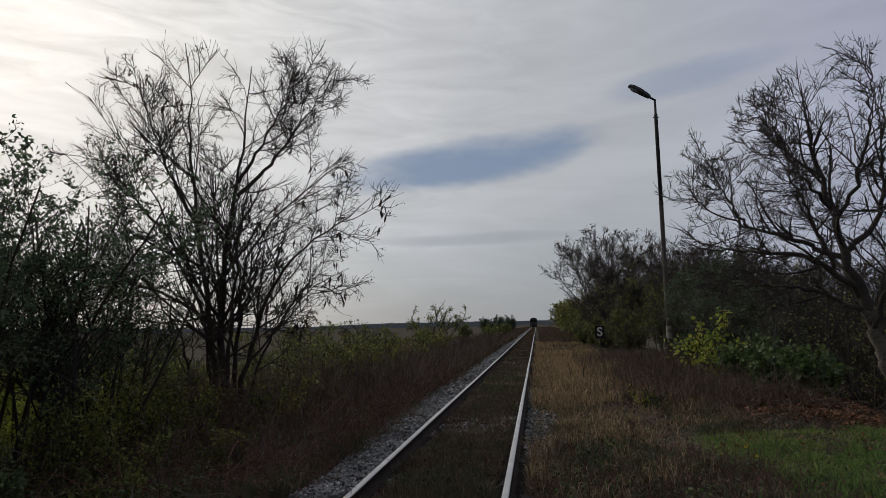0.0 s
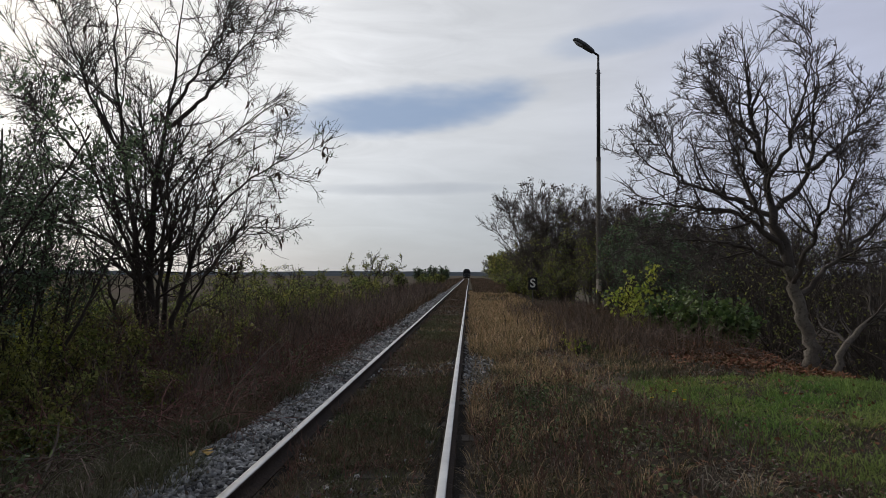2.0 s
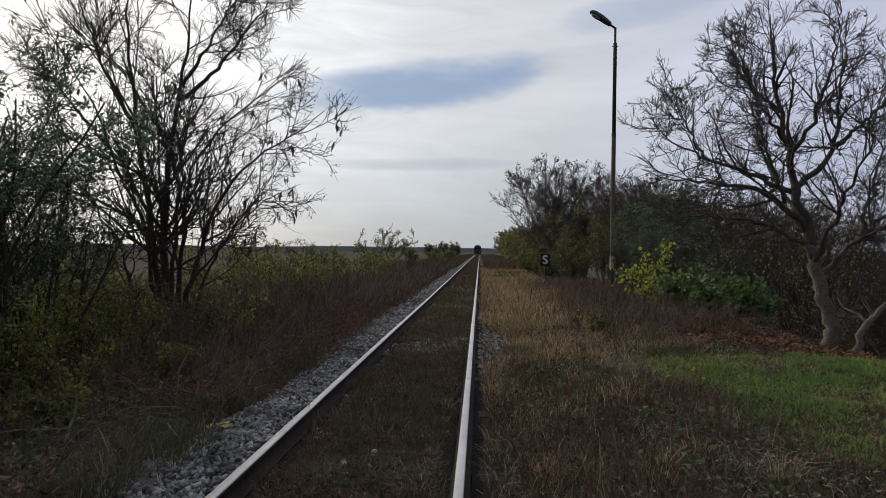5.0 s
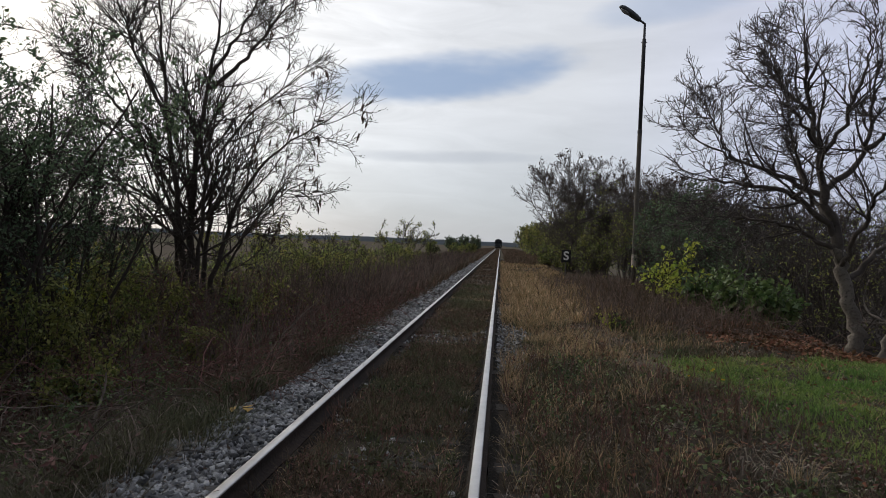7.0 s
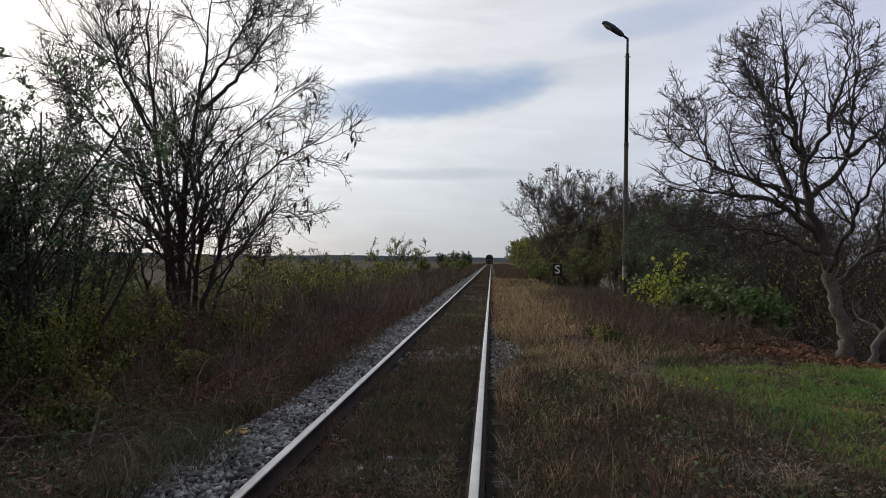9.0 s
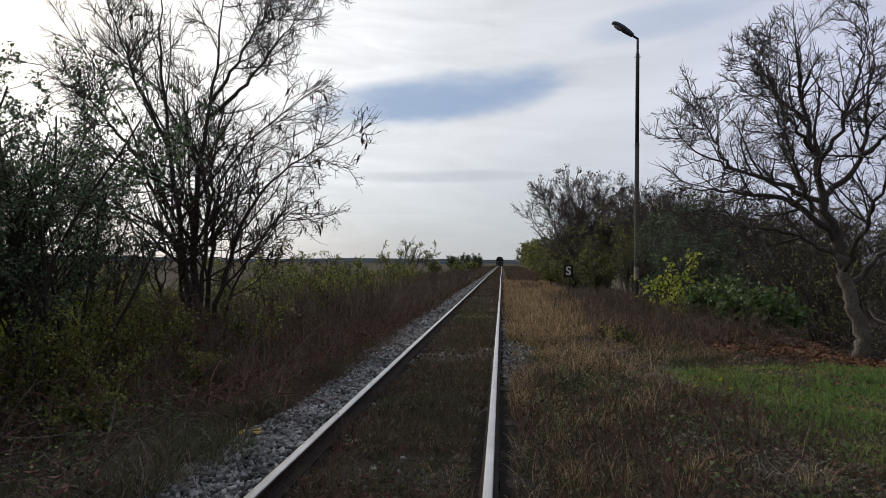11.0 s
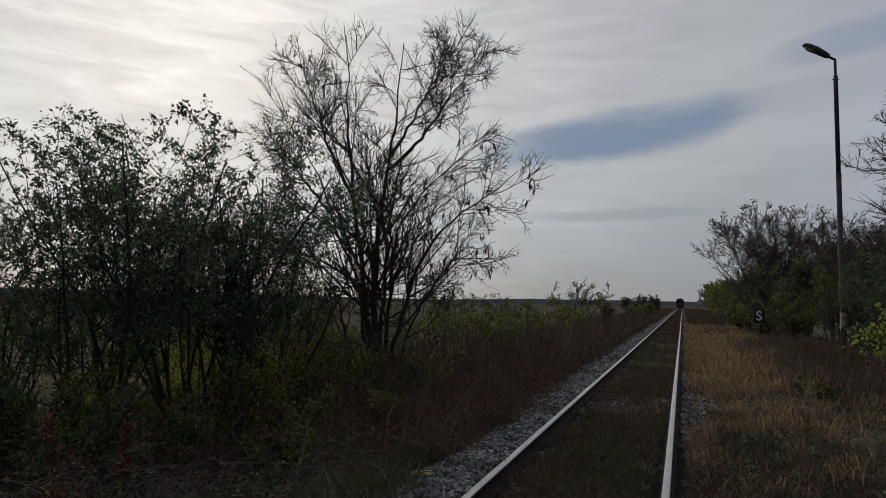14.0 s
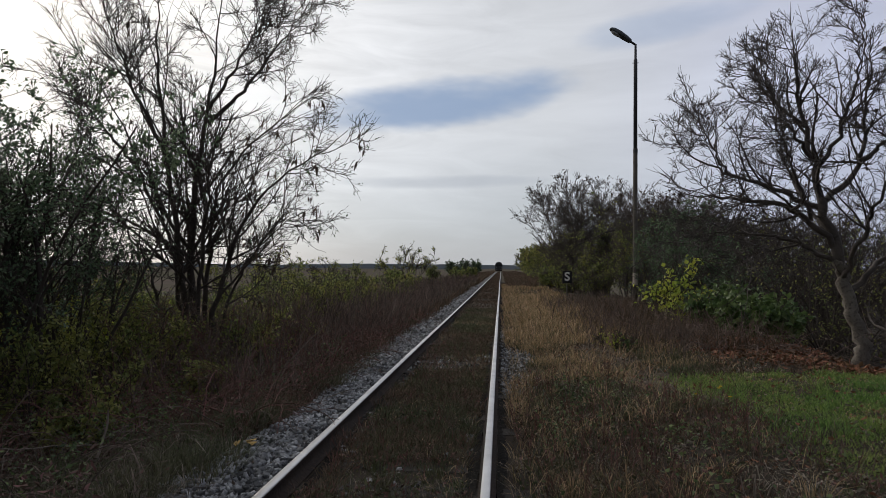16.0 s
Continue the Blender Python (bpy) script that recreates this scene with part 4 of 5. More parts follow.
# bare thicket down the slope behind the walnut
for i, (x, y, tall) in enumerate(((9.6, 17.5, 4.2), (11.4, 15.5, 4.2), (12.4, 18.5, 5.2), (14.2, 16.5, 5.0), (13.8, 21.5, 5.8), (16.5, 19.0, 5.6), (16.0, 24.0, 6.2), (19.0, 22.0, 6.2), (11.8, 22.5, 5.6), (10.2, 20.5, 4.9), (19.5, 27.0, 6.4), (15.0, 29.0, 6.6), (17.5, 16.0, 5.2), (13.0, 25.5, 6.0))):
    build_shrub("bare_bush", "bare purplish brown thicket bush", x, y, tall, 360 + i, M_LEAF_OLIVE, 260 if i % 3 else 900, 0.09, 0.5, 10, group="thicket on the slope", thick=0.03, fine=4, bark=M_BARK, twig=M_TWIG, low=0.08)


def build_sumac(x, y, tall, seed):
    rng = rng_for(seed)
    lines, girths = [], []
    for a in np.arange(17) * 2.4 + rng.uniform(0, 1):
        w = tall * float(rng.uniform(0.10, 0.43))
        c, d = math.cos(a), math.sin(a)
        top = tall * float(rng.uniform(0.84, 0.95)) - 0.45 * w
        lines.append([(0.12 * c, 0.12 * d, -0.2), (0.16 * w * c, 0.16 * w * d, tall * 0.2), (0.55 * w * c, 0.55 * w * d, 0.62 * top), (w * c, w * d, top)])
        girths.append(0.055)
    t, (P0, P1, P2) = build_spread("sumac_tree", "grey bare rounded tree keeping dark leaf tufts on top", lines, girths, rng, (x, y, float(height(x, y))), 0.0, M_HTWIG, M_HTWIG, M_HTWIG,
                                   ((12, 7, 0.2, (22, 52), (0.15, 0.34), 2.4, 0.08, 0.05, 0.015, 0.1), (8, 6, 0.15, (22, 50), (0.3, 0.6), 1.4, 0.1, 0.05, 0.0115, 0.05), (4, 5, 0.15, (25, 55), (0.3, 0.6), 0.8, 0.14, 0.04, 0.009, 0.0)), 0)
    tips = np.concatenate([P0[:, -1], P1[:, -1]])
    tips = tips[tips[:, 2] > tall * 0.95 - 0.55 * np.hypot(tips[:, 0], tips[:, 1])]
    tips = tips[rng.uniform(size=len(tips)) < 0.4]
    lf = np.repeat(tips, 4, 0) + rng.normal(0, 0.07, (len(tips) * 4, 3))
    put("foliage", mesh_from("foliage", *leaves(lf, 0.17, 0.09, rng, 0.3), M_LEAF_BROWN), t)["kind"] = "stuff"
    tagged(t, group="trees over the hedgerow")


build_sumac(5.5, 43.0, 8.9, 400)
build_sumac(8.0, 44.0, 9.2, 401)
build_sumac(10.2, 41.0, 8.8, 402)
build_sumac(12.6, 38.0, 8.0, 403)
build_sumac(9.4, 36.5, 7.4, 407)
build_sumac(12.4, 33.0, 7.2, 408)
build_sumac(11.2, 30.0, 6.2, 404)
build_sumac(13.6, 27.5, 6.0, 405)
build_sumac(9.8, 33.0, 6.8, 406)

build_shrub("yellow_bush", "small bush with bright yellow-green autumn leaves", 5.75, 19.6, 2.0, 430, M_LEAF_YELLOW, 620, 0.14, 0.34, 7, thick=0.014, bare=0.3, width=0.75)
build_shrub("yellow_bush", "small bush with bright yellow-green autumn leaves", 6.2, 18.6, 1.25, 431, M_LEAF_YELLOW, 220, 0.13, 0.6, 6, thick=0.014, bare=0.3, width=0.75)
for i, (x, y, tall) in enumerate(((6.5, 17.2, 1.25), (6.7, 15.9, 1.15), (6.8, 14.8, 1.0), (7.6, 16.4, 1.2))):
    build_shrub("broadleaf_bush", "low bush with broad green leaves on the bank", x, y, tall, 440 + i, M_LEAF_GREEN, 1000, 0.15, 0.7, 8, group="broadleaf bushes", thick=0.012, bare=0.2, width=0.75)
build_shrub("sapling", "knee-high plant with pale yellow leaves", 3.15, 13.6, 0.62, 450, M_LEAF_YELLOW, 70, 0.08, 0.5, 5, thick=0.006, low=0.3, width=0.7)
build_shrub("sapling", "knee-high plant with dull green leaves", 3.45, 13.2, 0.5, 451, M_LEAF_GREEN, 60, 0.08, 0.5, 5, thick=0.006, low=0.3, width=0.7)


# ---- lamp post, sign and train ----
def lathe(bm, rings, sides=16):
    """A turned body from (radius, z) rings, closed at both ends."""
    loops = [[bm.verts.new((r * math.cos(2 * math.pi * i / sides), r * math.sin(2 * math.pi * i / sides), z)) for i in range(sides)] for r, z in rings]
    for a, b in zip(loops, loops[1:]):
        for i in range(sides):
            bm.faces.new((a[i], a[(i + 1) % sides], b[(i + 1) % sides], b[i]))
    bm.faces.new(loops[0][::-1])
    bm.faces.new(loops[-1])


def build_lamp(x, y):
    post = thing("street_lamp", "tall weathered lamp post with a grey angled lamp head", "street lamp")
    post.location = (x, y, float(height(x, y)))
    base = -post.location.z
    bm = bmesh.new()
    lathe(bm, [(0.112, base - 0.3), (0.108, base + 2.0), (0.102, base + 7.4), (0.102, base + 7.45)])
    pole = part("lower_pole", bm, M_POLE, post, "pale weathered lower pole", False)
    bm = bmesh.new()
    lathe(bm, [(0.114, base + 0.95), (0.117, base + 0.97), (0.116, base + 1.5), (0.112, base + 1.52)])
    part("band", bm, material("pale_painted_band", (0.42, 0.36, 0.31), (0.34, 0.29, 0.25), 0.8, 3.0, 25.0, 0.2), pole, "pale painted band")
    bm = bmesh.new()
    lathe(bm, [(0.092, base + 7.3), (0.09, base + 11.4), (0.088, base + 11.75), (0.06, base + 11.76), (0.055, base + 12.5)])
    part("upper_pole", bm, M_POLE_DARK, post, "dark upper pole", False)
    bm = bmesh.new()
    lathe(bm, [(0.108, base + 7.28), (0.111, base + 7.30), (0.111, base + 7.42), (0.108, base + 7.44)])
    part("collar", bm, M_POLE_DARK, post, "dark joint collar")
    for s in (-1, 1):
        bm = bmesh.new()
        box(bm, s * 0.10 - 0.05, s * 0.10 + 0.05, -0.015, 0.015, base + 11.58, base + 11.61, 0.004)
        part("bolt", bm, M_STEEL, post)
    way = Vector((-0.93, -0.30, 0.50)).normalized()
    turn = way.to_track_quat("X", "Z").to_matrix().to_4x4()
    at = Matrix.Translation((0, 0, base + 12.47)) @ turn
    bm = bmesh.new()
    lathe(bm, [(0.05, -0.03), (0.05, 0.5)], 10)
    bm.transform(Matrix.Rotation(radians(90), 4, "Y"))
    arm = part("arm", bm, M_POLE_DARK, post, "short dark arm", False)
    arm.matrix_basis = at
    # housing: rings along its length, rounded box sections that taper to the nose
    bm = bmesh.new()
    loops = []
    for u, w, top, bot in ((0.28, 0.07, 0.06, -0.06), (0.33, 0.11, 0.10, -0.08), (0.55, 0.15, 0.13, -0.09), (0.95, 0.185, 0.15, -0.09), (1.30, 0.17, 0.12, -0.08), (1.46, 0.11, 0.06, -0.06), (1.50, 0.05, 0.01, -0.04)):
        ring = []
        for i in range(14):
            a = 2 * math.pi * i / 14
            c, s = math.cos(a), math.sin(a)
            zz = (top if s > 0 else -bot) * math.copysign(abs(s) ** 0.7, s)
            ring.append(bm.verts.new((u, w * math.copysign(abs(c) ** 0.6, c), zz)))
        loops.append(ring)
    for a, b in zip(loops, loops[1:]):
        for i in range(14):
            bm.faces.new((a[i], b[i], b[(i + 1) % 14], a[(i + 1) % 14]))
    bm.faces.new(loops[0])
    bm.faces.new(loops[-1][::-1])
    bmesh.ops.recalc_face_normals(bm, faces=bm.faces)
    head = part("lamp_head", bm, M_LAMP, post, "grey lamp housing", False)
    head.matrix_basis = at
    bm = bmesh.new()
    bmesh.ops.create_uvsphere(bm, u_segments=16, v_segments=8, radius=1.0, matrix=Matrix.LocRotScale((1.12, 0, -0.075), None, (0.27, 0.13, 0.085)))
    part("glass_bowl", bm, M_GLASS, head, "cloudy glass bowl", False)


build_lamp(7.2, 30.8)


def build_sign(x, y):
    g = float(height(x, y))
    sign = thing("railway_sign", "black board with a white letter S on a thin post", "sign")
    sign.location = (x, y, g)
    mid = 1.24 - g
    bm = bmesh.new()
    lathe(bm, [(0.03, -0.3), (0.03, mid + 0.2), (0.02, mid + 0.22)], 10)
    part("post", bm, M_STEEL, sign, "grey metal post", False)
    bm = bmesh.new()
    box(bm, -0.25, 0.25, -0.055, -0.032, mid - 0.34, mid + 0.34, 0.006)
    board = part("board", bm, M_BLACK, sign, "black board")
    cu = bpy.data.curves.new("letter", "FONT")
    cu.body, cu.size, cu.align_x, cu.align_y, cu.extrude, cu.offset = "S", 0.66, "CENTER", "CENTER", 0.003, 0.014
    tmp = new("letter", cu)
    me = bpy.data.meshes.new_from_object(tmp)
    bpy.data.objects.remove(tmp)
    me.materials.clear()
    me.materials.append(M_WHITE)
    letter = put("letter", me, board, "white letter S")
    letter.matrix_basis = pose(0, -0.059, mid, 90, 0, 0)


build_sign(4.45, 35.1)


def build_train(y):
    t = thing("train", "dark distant train facing along the track", "train")
    t.location = (0, y, 0)
    bm = bmesh.new()
    prof = [(-1.42, 1.0), (-1.45, 2.9), (-1.2, 3.6), (-0.7, 3.95), (0, 4.05), (0.7, 3.95), (1.2, 3.6), (1.45, 2.9), (1.42, 1.0)]
    a = [bm.verts.new((x, 0, z)) for x, z in prof]
    b = [bm.verts.new((x, 40, z)) for x, z in prof]
    for i in range(len(prof)):
        j = (i + 1) % len(prof)
        bm.faces.new((a[i], b[i], b[j], a[j]))
    bm.faces.new(a)
    bm.faces.new(b[::-1])
    bmesh.ops.recalc_face_normals(bm, faces=bm.faces)
    part("body", bm, M_TRAIN, t)
    for s in (-1, 1):
        bm = bmesh.new()
        box(bm, s * 0.62 - 0.5, s * 0.62 + 0.5, -0.03, 0.02, 2.35, 3.1, 0.02)
        part("window", bm, M_TRAINGLASS, t, "dark cab window")
        bm = bmesh.new()
        lathe(bm, [(0.13, 0), (0.12, 0.05)], 12)
        lamp = part("headlight", bm, M_GLASS, t, "unlit round headlight")
        lamp.matrix_basis = pose(s * 0.95, -0.02, 1.75, 90)
        bm = bmesh.new()
        lathe(bm, [(0.08, 0), (0.08, 0.45), (0.22, 0.46), (0.22, 0.5)], 12)
        buf = part("buffer", bm, M_STEEL, t, "round steel buffer")
        buf.matrix_basis = pose(s * 0.88, 0, 1.06, 90)
    for yy in (2.2, 4.8, 15.0, 17.6):
        for s in (-1, 1):
            bm = bmesh.new()
            lathe(bm, [(0.46, -0.06), (0.46, 0.06)], 20)
            w = part("wheel", bm, M_RUST, t)
            w.matrix_basis = pose(s * 0.75, yy, RAIL_TOP + 0.46, 0, 90)
    bm = bmesh.new()
    box(bm, -1.35, 1.35, 0.1, 0.4, 0.38, 1.0, 0.04)
    box(bm, -1.1, 1.1, 1.0, 38, 0.55, 1.02, 0.04)
    part("underframe", bm, M_RUST, t)
    bm = bmesh.new()
    box(bm, -1.4, 1.4, -0.05, 0.05, 2.0, 2.14, 0.02)
    part("stripe", bm, M_LAMP, t, "grey front stripe")


build_train(252)


# ---- ground cover ----
def cover(name, label, category, sets, mat):
    ob = new(name, mesh_from(name, *joined(*sets), mat))
    return tagged(ob, label, category, kind="stuff")


def lawn(x, y):
    """Where the mown green grass lies on the station side."""
    e = 0.9 * (lattice(x, y, 1.6, 61) - 0.5) + 0.6 * (lattice(x, y, 0.5, 62) - 0.5)
    return smooth(x + e, 3.0, 3.9) * (1 - smooth(y + 0.5 * e, 9.9, 10.4)) * (0.25 + 0.75 * smooth(y + 0.6 * x + 1.6 * e, 6.6, 7.6))


def litter(x, y):
    return smooth(x + 0.8 * (lattice(x, y, 0.9, 65) - 0.5), 4.4, 5.2) * smooth(y, 9.9, 10.5)


def path(x, y):
    """The trodden bare strip beside the track."""
    c = 3.2 - 0.10 * (y - 9.0) + 0.4 * (lattice(y, y * 0, 3.0, 66) - 0.5)
    return (1 - smooth(np.abs(x - c), 0.35, 0.8)) * smooth(y, 7.4, 9.0) * (1 - smooth(y, 15, 18))


def stony(x, y):
    """The stretch of bare stones beside the nearer rail."""
    e = 0.25 * (lattice(x, y, 0.5, 67) - 0.5)
    return (1 - smooth(x + e, 1.25, 1.65)) * smooth(y + 4 * e, 8.2, 9.4) * (1 - smooth(y + 6 * e, 12.5, 15.0)) * (x > 0.8)


def build_cover():
    r = rng_for(900)
    wide = lambda y: 0.0045 + 0.0006 * np.maximum(y - 4, 0)
    clear = lambda x, y: (1 - smooth(np.abs(np.abs(x) - 0.75), 0.16, 0.06))
    # between the rails
    x1, y1 = scatter(30000, -0.62, 0.62, 2.6, 16, r, 1.3, 0.55, 0.7, 71, clear)
    x2, y2 = scatter(16000, -0.68, 0.68, 14, 90, r, 1.5, 0.35, 1.2, 72)
    cover("dead_grass", "brown dead grass between the rails", "grass",
          [blades(x1, y1, 0.14, wide(y1), r, 0.8, curl=0.9), blades(x2, y2, 0.15, wide(y2) * 1.3, r, 0.6)], M_BROWN)
    x1, y1 = scatter(30000, -0.50, 0.62, 2.6, 26, r, 1.2, 0.5, 0.9, 73, lambda x, y: 0.25 + 0.75 * smooth(y, 5.2, 6.8))
    cover("grass", "dull green grass tufts between the rails", "grass", [blades(x1, y1, 0.13, wide(y1), r, 0.6)], M_DULL)
    x1, y1 = scatter(12000, -0.60, 0.60, 2.6, 30, r, 1.3, 0.58, 0.6, 75)
    cover("dead_grass", "grey matted dead grass between the rails", "grass", [blades(x1, y1, 0.16, wide(y1), r, 1.2, curl=1.1)], M_GREY)
    x1, y1 = scatter(9000, -0.58, 0.6, 2.6, 24, r, 1.3, 0.55, 0.7, 76)
    cover("dry_grass", "thin tan dry grass between the rails", "grass", [blades(x1, y1, 0.13, wide(y1), r, 0.9, curl=0.9)], M_DRY)
    # station side verge
    off = lambda x, y: (1 - lawn(x, y)) * (1 - 0.8 * litter(x, y)) * (1 - 0.82 * path(x, y)) * (1 - 0.93 * stony(x, y))
    x1, y1 = scatter(46000, 0.95, 6.4, 3.0, 15, r, 1.2, 0.56, 0.55, 81, off)
    x2, y2 = scatter(20000, 0.95, 8.5, 14, 70, r, 1.6, 0.35, 1.5, 82, off)
    cover("dead_grass", "brown dead weeds on the verge", "grass", [blades(x1, y1, 0.14, wide(y1) * 1.5, r, 0.9, curl=0.9), blades(x2, y2, 0.18, wide(y2) * 1.4, r, 0.7)], M_BROWN)
    x1, y1 = scatter(30000, 0.95, 4.6, 4.0, 15, r, 1.0, 0.58, 0.8, 83, lambda x, y: off(x, y) * (0.3 + 0.7 * smooth(y, 5.0, 8.0)) * (1 - 0.6 * smooth(x, 2.0, 3.2)))
    x2, y2 = scatter(34000, 0.95, 4.4, 12, 60, r, 1.6, 0.55, 1.3, 84, lambda x, y: (1 - 0.9 * path(x, y)) * (1 - 0.9 * stony(x, y)) * (0.3 + 0.7 * smooth(y, 13, 16)))
    cover("dry_grass", "tan dry grass tufts on the verge", "grass", [blades(x1, y1, 0.30, wide(y1), r, 0.5, curl=0.6), blades(x2, y2, 0.30, wide(y2) * 1.2, r, 0.5)], M_DRY)
    x1, y1 = scatter(24000, 1.2, 6.6, 3.0, 15, r, 1.2, 0.58, 0.8, 85, off)
    cover("grass", "dull green weeds on the verge", "grass", [blades(x1, y1, 0.13, wide(y1) * 2.0, r, 0.8)], M_DULL)
    x1, y1 = scatter(16000, 0.9, 5.0, 3.0, 18, r, 1.4, 0.55, 0.6, 86, off)
    cover("dead_grass", "grey matted dead grass on the verge", "grass", [blades(x1, y1, 0.20, wide(y1) * 1.3, r, 1.4, curl=1.1)], M_GREY)
    x1, y1 = scatter(110000, 2.6, 9.0, 3.2, 10.6, r, 1.0, 0, 1, 1, lambda x, y: lawn(x, y) * (0.12 + 0.88 * smooth(lattice(x, y, 0.45, 87) * 0.6 + lattice(x, y, 1.3, 89) * 0.4, 0.3, 0.62)))
    cover("lawn", "short green grass by the walnut tree", "grass", [blades(x1, y1, 0.05 + 0.09 * lattice(x1, y1, 0.6, 90), wide(y1) * 1.4, r, 0.8)], M_GREEN)
    x1, y1 = scatter(16000, 2.6, 9.0, 3.2, 10.6, r, 1.0, 0.55, 0.7, 88, lawn)
    cover("dead_grass", "dead blades in the green grass", "grass", [blades(x1, y1, 0.10, wide(y1), r, 1.2, curl=1.0)], M_DRY)
    x1, y1 = scatter(320, 3.0, 8.2, 3.4, 10.3, r, 1.0, 0.5, 0.8, 97, lawn)
    cover("grass", "dark dull clumps in the short green grass", "grass", [tufts(x1, y1, 40, 0.10, 0.11, 0.007, r, 0.7)], M_DULL)
    # fallen leaves along the rim of the bank and down the slope
    x1, y1 = scatter(9000, 4.4, 8.2, 8.8, 15, r, 1.2, 0.35, 0.7, 91, litter)
    x2, y2 = scatter(3500, 6.5, 16, 8, 30, r, 1.2)
    x3, y3 = scatter(1400, 1.5, 6.5, 4, 14, r, 1.0)
    at = lambda x, y, up: np.stack([x, y, height(x, y) + up * r.uniform(0, 1, len(x))], 1)
    cover("fallen_leaves", "rust-brown fallen leaves under the walnut tree", "leaves",
          [leaves(at(x1, y1, 0.10), 0.09, 0.05, r, 0.0, 0.3, 0.6), leaves(at(x2, y2, 0.04), 0.11, 0.06, r, 0.0, 0.25, 0.7), leaves(at(x3, y3, 0.10), 0.055, 0.035, r, 0.0, 0.3, 0.6)], M_LITTER)
    # brown stalks at the foot of the yellow bush and the hedge
    x1, y1 = scatter(9000, 3.4, 6.6, 13, 30, r, 1.2, 0.4, 1.0, 93)
    cover("weeds", "brown brittle weeds in front of the hedge", "weeds", [blades(x1, y1, 0.55, wide(y1) * 0.9, r, 0.4, curl=0.5)], M_BROWN)
    # field side
    low = lambda x, y: smooth(-x + 0.5 * (lattice(x, y, 0.7, 108) - 0.5) - 0.05 * (1 - smooth(y, 5, 8)), 1.25, 1.65)
    x1, y1 = scatter(60000, -6.5, -1.2, 3.0, 15, r, 1.2, 0.5, 0.8, 101, low)
    x2, y2 = scatter(34000, -9.0, -1.3, 14, 80, r, 1.7, 0.35, 1.6, 102, low)
    cover("weeds", "brown dead weeds on the bank", "weeds", [blades(x1, y1, 0.32, wide(y1), r, 0.7, curl=0.8), blades(x2, y2, 0.62, wide(y2) * 1.2, r, 0.45)], M_BROWN)
    x1, y1 = scatter(46000, -6.5, -1.5, 5.8, 24, r, 1.4, 0.42, 1.1, 103, low)
    cover("weeds", "reddish brown brittle stalks on the bank", "weeds", [blades(x1, y1, 0.42, wide(y1) * 0.9, r, 1.1, curl=1.0)], M_RED)
    x1, y1 = scatter(15000, -6.0, -1.2, 3.0, 9, r, 1.1, 0.55, 0.5, 104, low)
    cover("dead_grass", "grey matted dead grass on the bank", "grass", [blades(x1, y1, 0.34, wide(y1), r, 1.3, curl=1.1)], M_GREY)
    x1, y1 = scatter(40000, -7.5, -1.2, 3.0, 22, r, 1.5, 0.5, 0.8, 105, low)
    cover("grass", "dull green grass on the bank", "grass", [blades(x1, y1, 0.28, wide(y1), r, 0.6)], M_DULL)
    x1, y1 = scatter(26000, -14, -3.0, 9, 75, r, 1.5, 0.4, 2.0, 106)
    cover("weeds", "pale dry weeds along the field edge", "weeds", [blades(x1, y1, 0.7, wide(y1) * 0.8, r, 0.4)], M_DRY)
    # small leafy weeds and leaf bits that break up the verges
    lie = lambda x, y, up: np.stack([x, y, height(x, y) + 0.01 + up * r.uniform(0, 1, len(x)) ** 1.5], 1)
    x1, y1 = scatter(16000, 1.0, 5.2, 3.2, 14, r, 1.3, 0.5, 0.5, 141, lambda x, y: 1 - 0.8 * lawn(x, y))
    cover("fallen_leaves", "pale dry leaf bits scattered on the verge", "leaves", [leaves(lie(x1, y1, 0.07), 0.045, 0.024, r, 0.0, 0.35, 0.6)], M_GREY)
    x1, y1 = scatter(15000, 1.0, 5.0, 3.2, 14, r, 1.2, 0.62, 0.45, 142, off)
    x2, y2 = scatter(9000, -0.6, 0.6, 2.8, 16, r, 1.3, 0.62, 0.4, 143)
    cover("weeds", "low leafy dull green weeds in patches beside the track", "weeds", [leaves(lie(x1, y1, 0.12), 0.055, 0.028, r, -0.3, 0.3, 0.3), leaves(lie(x2, y2, 0.08), 0.045, 0.022, r, -0.3, 0.3, 0.3)], M_DULL)
    x1, y1 = scatter(14000, 1.0, 6.0, 3.2, 15, r, 1.2, 0.6, 0.6, 144, off)
    x2, y2 = scatter(10000, -0.6, 0.6, 2.8, 16, r, 1.3, 0.58, 0.5, 145)
    x3, y3 = scatter(24000, -5.5, -1.6, 3.4, 16, r, 1.3, 0.52, 0.6, 146)
    cover("weeds", "withered rust-brown weed leaves on both sides of the rails", "weeds", [leaves(lie(x1, y1, 0.16), 0.05, 0.02, r, -0.2, 0.3, 0.2), leaves(lie(x2, y2, 0.1), 0.04, 0.016, r, -0.2, 0.3, 0.2), leaves(lie(x3, y3, 0.45), 0.06, 0.025, r, -0.1, 0.3, 0.1)], M_RED)
    # clumps, canes and branching dead weeds
    gap = lambda x, y: smooth(np.abs(x), 0.95, 1.1) + (1 - smooth(np.abs(x), 0.5, 0.62))
    x1, y1 = scatter(260, 1.0, 3.6, 4.5, 14, r, 1.0, 0.5, 1.0, 121, lambda x, y: off(x, y) * (0.35 + 0.65 * smooth(y, 5.0, 8.0)) * (1 - 0.6 * smooth(x, 2.0, 3.2)))
    x2, y2 = scatter(300, 1.0, 4.0, 14, 40, r, 1.4)
